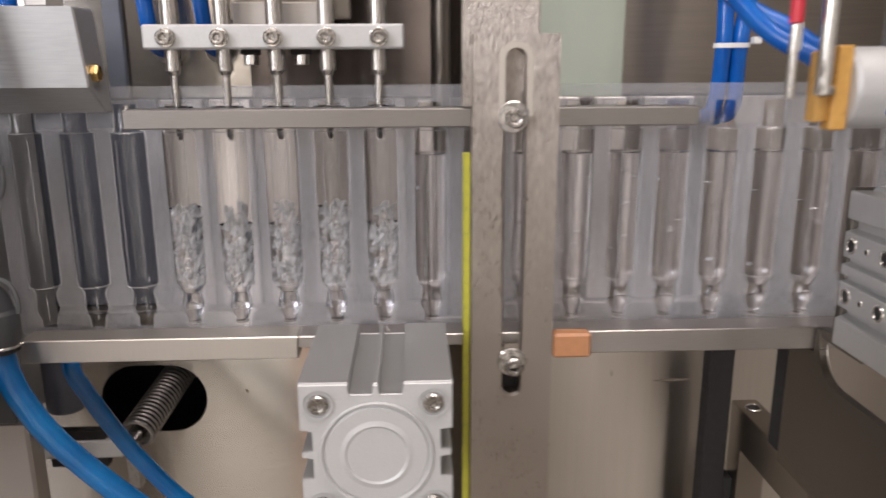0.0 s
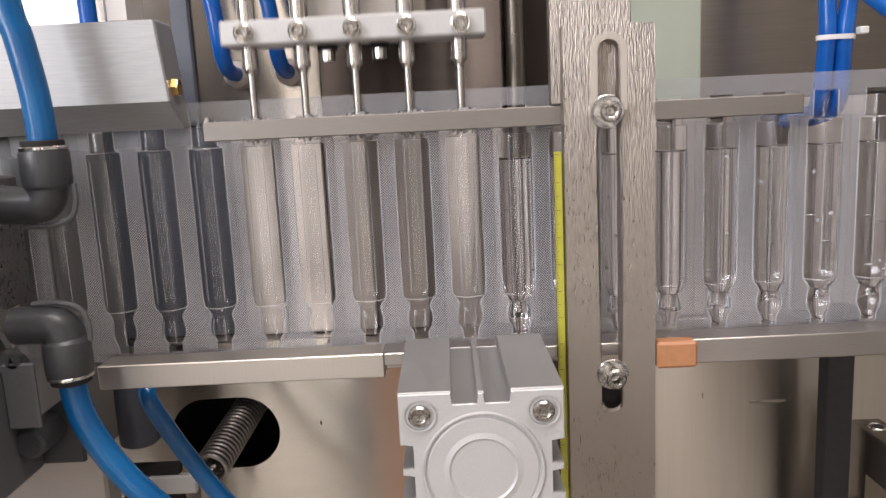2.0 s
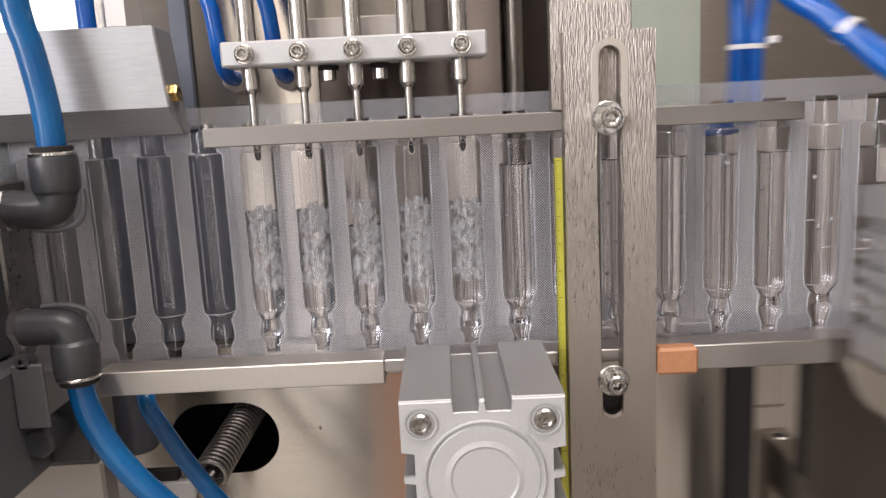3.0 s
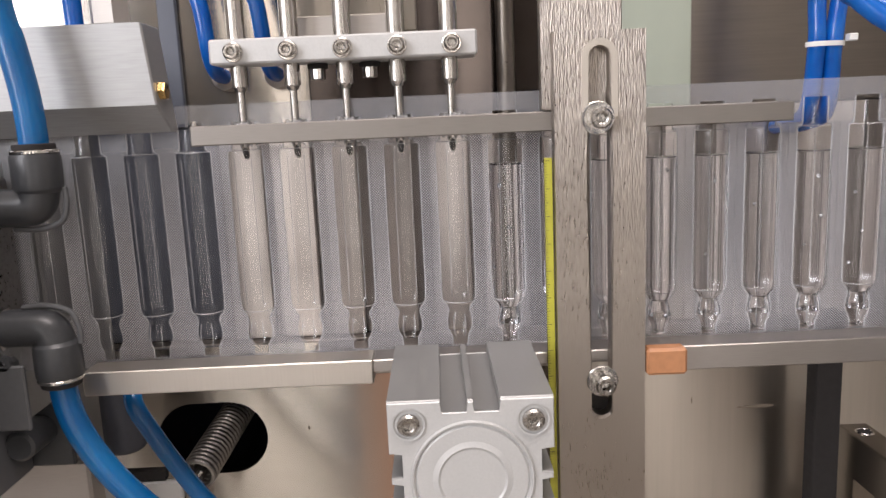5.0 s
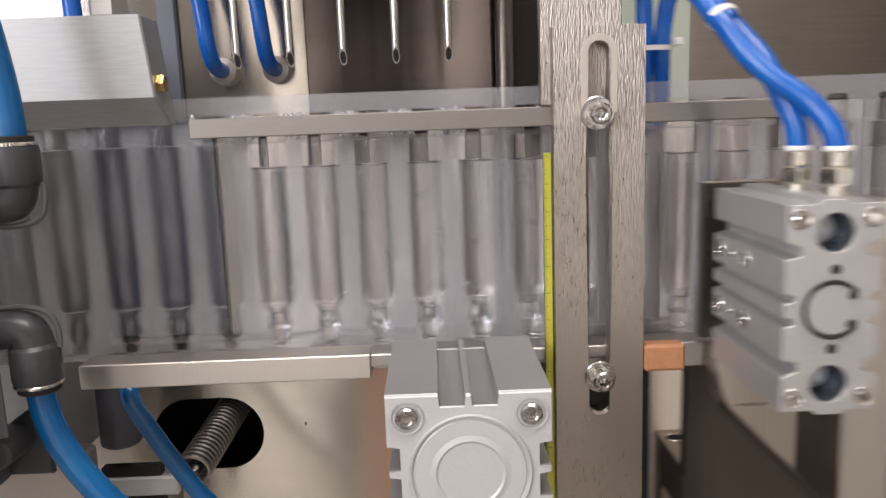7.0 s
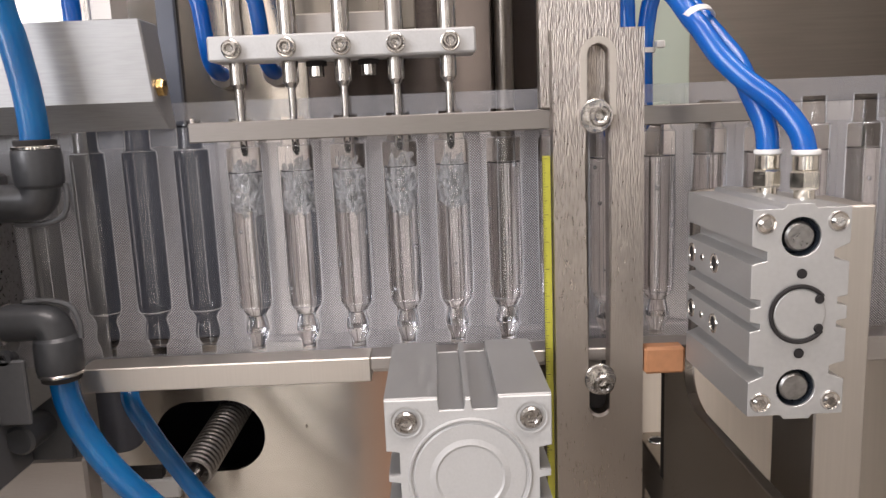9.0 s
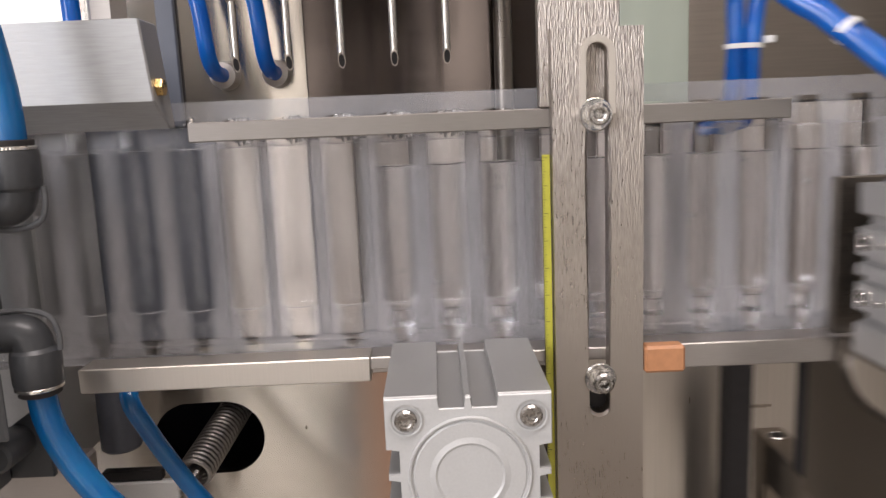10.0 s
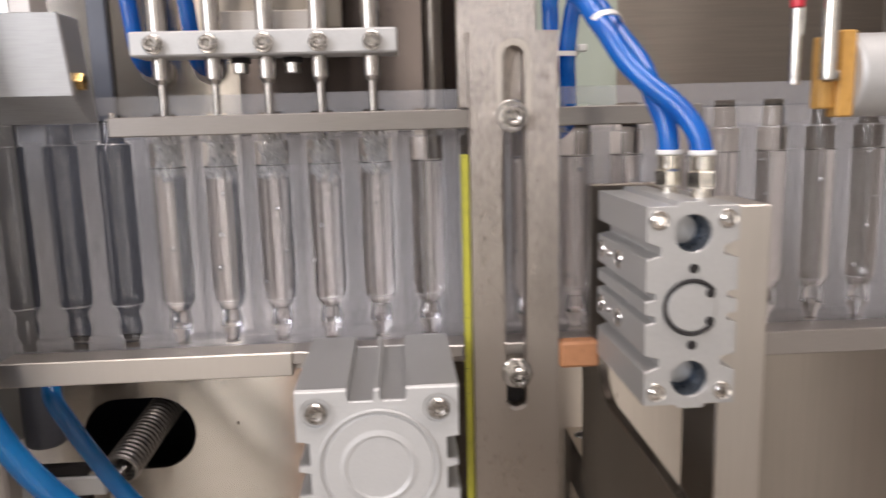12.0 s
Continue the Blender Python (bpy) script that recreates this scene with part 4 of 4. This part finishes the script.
    part("cross_bar", box(0.2263, 0.2284, -0.150, -0.0245, -0.090, -0.069, 0.0004), STEEL_DARK, t)
    return t


CARRIAGE = transfer_carriage()


def rear_bundle():
    t = thing("rear_air_tubes", "two blue air tubes tied together with a white cable tie", "air tubes")
    for s in (-1, 1):
        part("air_tube", hose([(0.2240 + s * 0.0042, 0.078, 0.079), (0.2230 + s * 0.0042, 0.060, 0.081), (0.2222 + s * 0.0042, 0.043, 0.087), (0.2205 + s * 0.0036, 0.035, 0.114), (0.2215 + s * 0.0046, 0.036, 0.13), (0.223 + s * 0.006, 0.036, 0.15), (0.23 + s * 0.008, 0.04, 0.26)], 0.0036), TUBE, t, "blue air tube")
    part("cable_tie", tie_loop((0.2205, 0.035, 0.1140), (0, 0, 1), (1, 0, 0), 0.0076, 0.0040), NYLON, t, "white cable tie")
    part("tie_head", box(0.2275, 0.2312, 0.0285, 0.0325, 0.1145, 0.1175, 0.0004), NYLON, t)
    return t


REAR = rear_bundle()


def right_station():
    t = thing("heat_seal_station", "heat seal station with amber blocks and bright rods", "sealing station")
    part("amber_block", box(0.3010, 0.3045, -0.032, -0.0245, 0.0875, 0.1130, 0.0006), AMBER, t, "amber plastic block")
    part("amber_block", box(0.3072, 0.3135, -0.032, -0.0245, 0.0845, 0.1150, 0.0006), AMBER, t, "amber plastic block")
    part("amber_bridge", box(0.3046, 0.3071, -0.030, -0.0245, 0.0875, 0.1000, 0.0006), AMBER, t)
    cyl = lathe([(0, 0.3136), (0.0140, 0.3136), (0.0152, 0.3148), (0.0152, 0.345), (0.0140, 0.3455), (0.0140, 0.38), (0, 0.38)], 36, "X", (0, -0.022, 0.0995))
    part("barrel", cyl, ALU_PALE, t, "pale aluminium barrel")
    part("steel_rod", rod(0.0018, 0.0960, 0.1225, at=(0.2896, -0.034, 0)), CHROME, t)
    part("red_cap", rod(0.0024, 0.1225, 0.16, at=(0.2896, -0.034, 0)), RED, t, "red plastic cap")
    part("thin_rod", rod(0.0008, 0.113, 0.1235, at=(0.2921, -0.033, 0)), CHROME, t)
    part("steel_rod", rod(0.0027, 0.0975, 0.2, at=(0.3006, -0.036, 0)), CHROME, t)
    part("rod_foot", rod(0.0021, 0.3006, 0.3051, "X", (0, -0.0345, 0.0990)), SPRINGM, t)
    part("top_post", rod(0.005, 0.1140, 0.35, at=(0.335, -0.022, 0)), STEEL, t)
    t.scale, t.location = (0.895, 0.895, 0.895), (0.0157, -0.0314, 0.0091)


right_station()

# ---- the strip of moulded ampoules ----
PITCH = 0.02
FIRST, LAST = -24, 20
OUTER = [(0.0029, 0.0), (0.0031, 0.0004), (0.0031, 0.0034), (0.0034, 0.0042), (0.0046, 0.0064), (0.0051, 0.0090), (0.0048, 0.0116), (0.0042, 0.0138), (0.0041, 0.0148),
         (0.0050, 0.0164), (0.0063, 0.0182), (0.0067, 0.0200), (0.0068, 0.0230), (0.0068, 0.0793), (0.0067, 0.0807), (0.0062, 0.0814), (0.0051, 0.0818), (0.0048, 0.0826), (0.0047, 0.0920)]


def radius_at(z, profile=OUTER):
    for (r0, a), (r1, b) in zip(profile, profile[1:]):
        if a <= z <= b:
            return r0 + (r1 - r0) * (z - a) / max(b - a, 1e-9)
    return 0.0


def ampoule_mesh():
    wall = 0.0004
    inner = [(max(r - wall, 0.0005), z) for r, z in OUTER if z > 0.0005]
    bm = lathe([(0, 0)] + OUTER + list(reversed(inner)) + [(0, 0.0008)], 56)
    for v in bm.verts:
        if v.co.z > 0.0915:
            v.co.z += 0.0006 + 1.15 * min(0.0, v.co.x + 0.0008) + 0.15 * v.co.y
    me = mesh_of("ampoule", bm, CLEAR)
    me.materials.append(CLEAR_INSIDE)
    for f in me.polygons:
        f.material_index = 1 if f.index >= 56 * len(OUTER) else 0
    return me


def web_mesh(name, low, high, material):
    """The flat web of one cell, left and right of the ampoule and above it."""
    zs = sorted({-0.003, *[z for _, z in OUTER], 0.03, 0.05, 0.0935, 0.0988})
    zs = [z for z in zs if low <= z <= high]
    bm = bmesh.new()
    for s in (-1, 1):
        for a, b in zip(zs, zs[1:]):
            ra, rb = (radius_at(a) if a >= 0 else 0), (radius_at(b) if b <= 0.092 else 0)
            if a < 0:
                rb = 0.0 if b <= 0 else rb
            q = [(s * ra, a), (s * PITCH / 2, a), (s * PITCH / 2, b), (s * rb, b)]
            if a >= 0.092:
                q = [(0, a), (s * PITCH / 2, a), (s * PITCH / 2, b), (0, b)]
            bm.faces.new([bm.verts.new((x, 0.0, z)) for x, z in q])
    bmesh.ops.remove_doubles(bm, verts=bm.verts, dist=1e-6)
    bmesh.ops.recalc_face_normals(bm, faces=bm.faces)
    bmesh.ops.solidify(bm, geom=bm.faces, thickness=0.0005)
    return mesh_of(name, bm, material)


def edge_glint_mesh():
    """A fine bright bead along both edges of one ampoule, ribs across its shoulder and foot, and lengthwise lines in
    place of reflections.
    """
    bm = bmesh.new()
    for s in (-1, 1):
        sweep([Vector((s * (r + 0.00005), -0.0003, z)) for r, z in OUTER], 0.00022, 6, bm)
    for r, z in ((0.0063, 0.0812), (0.0064, 0.0186)):
        sweep([Vector((r * math.cos(a), -r * math.sin(a), z)) for a in [math.pi * k / 20 for k in range(21)]], 0.00014, 6, bm)
    # Whitish raised lines on body and bulb imitate reflected highlights.
    for turn in (-24, 31):
        u, v = math.sin(radians(turn)), -math.cos(radians(turn))
        sweep([Vector((0.00682 * u, 0.00682 * v, z)) for z in (0.0215, 0.035, 0.05, 0.065, 0.0785)], 0.00012, 6, bm)
    for turn in (-30, 26):
        u, v = math.sin(radians(turn)), -math.cos(radians(turn))
        sweep([Vector(((r + 0.00002) * u, (r + 0.00002) * v, z)) for r, z in OUTER[3:8]], 0.00016, 6, bm)
    return mesh_of("seam", bm, EDGE_GLINT)


STRIP = thing("ampoule_strip", "strip of clear plastic ampoules joined by a knurled web", "ampoule strip")
AMPOULE = ampoule_mesh()
BEAD = edge_glint_mesh()
WEB = web_mesh("web_panel", -1, 0.0826, FILM)
TOP_WEB = web_mesh("web_margin", 0.0826, 1, MARGIN)
for i in range(FIRST, LAST):
    a = part("ampoule", AMPOULE, CLEAR, STRIP)
    a.location = (PITCH * i, 0, 0)
    a.visible_shadow = False
    part("seam", BEAD, EDGE_GLINT, a, "whitish edge and lines standing in for refracted and reflected light").visible_shadow = False
    w = part("web_panel", WEB, FILM, STRIP)
    w.location = (PITCH * i, 0.00025, 0)
    w = part("web_margin", TOP_WEB, MARGIN, STRIP)
    w.location = (PITCH * i, 0.00025, 0)

# ---- the liquid ----
LEVEL = 0.0718
INSIDE = [(max(r - 0.0005, 0.0005), z) for r, z in OUTER]


def column(z0, z1, bottom, top, base=0.0):
    zs = sorted({z0, z1, *[z for _, z in OUTER if z0 < z < z1]})
    prof = [(radius_at(z, INSIDE), z - base) for z in zs]
    if bottom:
        prof = [(0, z0 - base)] + prof
    if top:
        prof = prof + [(prof[-1][0] * 0.9, z1 - base - 0.0004), (0, z1 - base - 0.0006)]
    def flutes(r, a):
        return r * (1 + 0.0060 * math.sin(26 * a) + 0.003 * math.sin(7 * a + 1))
    return mesh_of("liquid_slice", lathe(prof, 128, warp=flutes), WATER)


FULL = column(0.0012, LEVEL, True, True)
CUTS = [0.0012 + (LEVEL - 0.0012) * k / 10 for k in range(11)]
SLICES = [column(a, b, k == 0, k == 9, a) for k, (a, b) in enumerate(zip(CUTS, CUTS[1:]))]


def bubble_mesh(squash):
    bm = bmesh.new()
    bmesh.ops.create_icosphere(bm, subdivisions=2, radius=0.0007)
    for v in bm.verts:
        v.co.z *= squash
        v.co.x *= 2.0 if squash < 0.6 else 1
    return mesh_of("bubble", bm, BUBBLE)


BUBBLES = [bubble_mesh(1.0), bubble_mesh(0.4)]


def bubbles(parent, rng, n, low=0.022, high=0.066):
    for k in range(n):
        b = part("bubble", BUBBLES[k % 2], BUBBLE, parent, "small air bubble" if k == 0 else "")
        a = rng.uniform(math.pi, 2 * math.pi)
        b.location = (0.0052 * math.cos(a), 0.0052 * math.sin(a), rng.uniform(low, high))
        s = rng.uniform(0.7, 1.5)
        b.scale = (s, s, s)


LIQUID_LABEL = "clear liquid filling of a plastic ampoule"
RIDERS, BATCHES = [], []
for i in range(8, LAST):
    q = thing("liquid", LIQUID_LABEL, "liquid", "ampoule fillings")
    part("liquid_column", FULL, WATER, q).visible_shadow = False
    bubbles(q, random.Random(100 + i), 6)
    RIDERS.append((q, i))
for k in range(5):
    for j in range(5):
        q = thing("liquid", LIQUID_LABEL, "liquid", "ampoule fillings")
        slices = [part("liquid_slice", m, WATER, q) for m in SLICES]
        for sl in slices:
            sl.visible_shadow = False
        for n, sl in enumerate(slices[3:]):
            if (n * 3 + j + k) % 2 == 0:
                bubbles(sl, random.Random(31 * k + 7 * j + n), 1, 0.001, 0.006)
        BATCHES.append((q, slices, k, j))


def froth_mesh(seed):
    rng = random.Random(seed)
    bm = bmesh.new()
    for _ in range(30):
        a, r = rng.uniform(0, 2 * math.pi), 0.0048 * math.sqrt(rng.random())
        m = Matrix.Translation((r * math.cos(a), r * math.sin(a), rng.uniform(0.0, 0.0070))) @ pose(0, 0, 0, rng.uniform(-35, 35), rng.uniform(-35, 35), 0) @ Matrix.Diagonal((1, 0.8, rng.uniform(1.2, 3.6), 1))
        bmesh.ops.create_icosphere(bm, subdivisions=2, radius=rng.uniform(0.0004, 0.0011), matrix=m)
    for v in bm.verts:
        v.co += 0.0007 * noise.noise_vector(v.co * 700 + Vector((seed, 0, 0)))
        k = math.hypot(v.co.x, v.co.y) / 0.0062
        if k > 1:
            v.co.x, v.co.y = v.co.x / k, v.co.y / k
    me = mesh_of("froth", bm, FROTH)
    shade(me, 80)
    return me


FROTHS = [froth_mesh(s) for s in range(4)]
FROTH_THINGS = []
for j in range(5):
    q = thing("froth", "white churning froth of the liquid being filled", "froth", "froth under the needles")
    FROTH_THINGS.append((q, [part("froth_clump", FROTHS[(j + n) % 4], FROTH, q) for n in range(5)], j))

# ---- movement ----
CYCLE = 2.8
MOVE = [(1.3, 0.0), (1.4, 0.09), (1.5, 0.32), (1.6, 0.58), (1.7, 0.82), (1.85, 1.0)]
BACK = [(2.74, 1.0), (2.9, 0.82), (3.0, 0.53), (3.1, 0.23), (3.2, 0.07), (3.32, 0.0)]
GRIP = [(0.70, 0.0), (0.80, 1.0), (1.95, 1.0), (2.15, 0.0)]
LIFT = [(0.92, 0.0), (1.0, 0.35), (1.1, 0.8), (1.2, 1.0), (1.82, 1.0), (1.9, 0.6), (2.0, 0.17), (2.1, 0.0)]
SWING = [(0.6, 0.0), (0.9, 0.3), (1.1, 0.66), (1.4, 1.0), (1.6, 0.95), (2.0, 0.45), (2.2, 0.16), (2.4, 0.0)]
RISE = [(2.30, 0.0), (2.40, 0.020), (2.50, 0.034), (2.60, 0.041), (2.80, 0.050), (3.00, 0.058), (3.20, 0.066), (3.35, 0.0719)]


def repeated(profile, step=0.0):
    """The profile in every cycle from before the start to after the end, with a rise of step from cycle to cycle."""
    return [(t + CYCLE * k, v + step * k) for k in range(-2, 6) for t, v in profile]


def value(rows, t):
    if t <= rows[0][0]:
        return rows[0][1]
    for (a, va), (b, vb) in zip(rows, rows[1:]):
        if a <= t <= b:
            return va + (vb - va) * (t - a) / (b - a)
    return rows[-1][1]


def keyed(ob, rows, make):
    times = sorted({0.0, 12.0, *[t for t, _ in rows if 0 < t < 12]})
    walk(ob, [(t, make(value(rows, t))) for t in times])


def motions():
    shift = [(t, PITCH * 5 * v) for t, v in repeated(MOVE, 1.0)]
    keyed(STRIP, shift, lambda v: pose(v, 0, 0))
    for q, i in RIDERS:
        keyed(q, shift, lambda v, i=i: pose(PITCH * i + v, 0, 0))
    keyed(CARRIAGE, [(t, 0.1 * v) for t, v in repeated(MOVE + BACK)], lambda v: pose(v, 0, 0))
    for ob in ROD_ENDS + GRIPPER:
        keyed(ob, [(t, 0.018 * v) for t, v in repeated(GRIP)], lambda v: pose(0, v, 0))
    root = Vector((0.2378, -0.069, 0.0755))
    for ob in SWAYING:
        keyed(ob, [(t, -25 * v) for t, v in repeated(MOVE + BACK)], lambda v: Matrix.Translation(root) @ pose(0, 0, 0, 0, v, 0) @ Matrix.Translation(-root))
    keyed(REAR, [(t, 0.080 * v) for t, v in repeated(MOVE + BACK)], lambda v: pose(v, 0, 0))
    keyed(NEEDLES, [(t, 0.032 * v) for t, v in repeated(LIFT)], lambda v: pose(0, 0, v))
    keyed(CLAMP, [(t, -0.015 * v) for t, v in repeated(SWING)], lambda v: pose(0.0036, v, 0))
    top = 0.0838
    for q, slices, k, j in BATCHES:
        start = CYCLE * (k - 1)
        station = PITCH * (3 + j)
        after = [(t, PITCH * 5 * v) for t, v in repeated(MOVE, 1.0)]
        gone = [(t, v - PITCH * 5 * k if t > start + 2.9 else 0.0) for t, v in after]
        keyed(q, gone, lambda v, x=station: pose(x + v, 0, 0))
        late = 0.02 * ((j * 2 + k) % 3)
        for n, s in enumerate(slices):
            arrive = start + late + next(t for t, v in [(2.3 + 0.01 * m, value(RISE, 2.3 + 0.01 * m)) for m in range(110)] if v >= CUTS[n + 1] - 0.0004)
            rows = [(0.0, CUTS[n] if arrive <= 0 else top)]
            if arrive > 0:
                rows += [(max(arrive - 0.1, 0.01), top), (arrive, CUTS[n])]
            rows.append((12.0, rows[-1][1]))
            walk(s, [(t, pose(0, 0, z)) for t, z in rows])
    rng = random.Random(5)
    for q, clumps, j in FROTH_THINGS:
        walk(q, [(0.0, pose(PITCH * (3 + j), 0, 0)), (12.0, pose(PITCH * (3 + j), 0, 0))])
        for n, c in enumerate(clumps):
            u = n / 4
            lift = 0.0015 * rng.uniform(-1, 1)
            path = [(2.33, top), (2.45, 0.016 + 0.005 * u), (2.6, 0.016 + 0.019 * u), (2.8, 0.017 + 0.027 * u), (3.0, 0.026 + 0.026 * u), (3.2, 0.042 + 0.022 * u), (3.4, 0.054 + 0.014 * u), (3.6, 0.066 + 0.012 * u), (3.75, top)]
            path = [(t, z + (lift if z != top else 0)) for t, z in path]
            rows = sorted(repeated(path))
            times = sorted({0.0, 12.0, *[t for t, _ in rows if 0 < t < 12]})
            walk(c, [(t, pose(0, 0, value(rows, t), 0, 0, 40 * math.sin(3 * t + n + j))) for t in times])


motions()
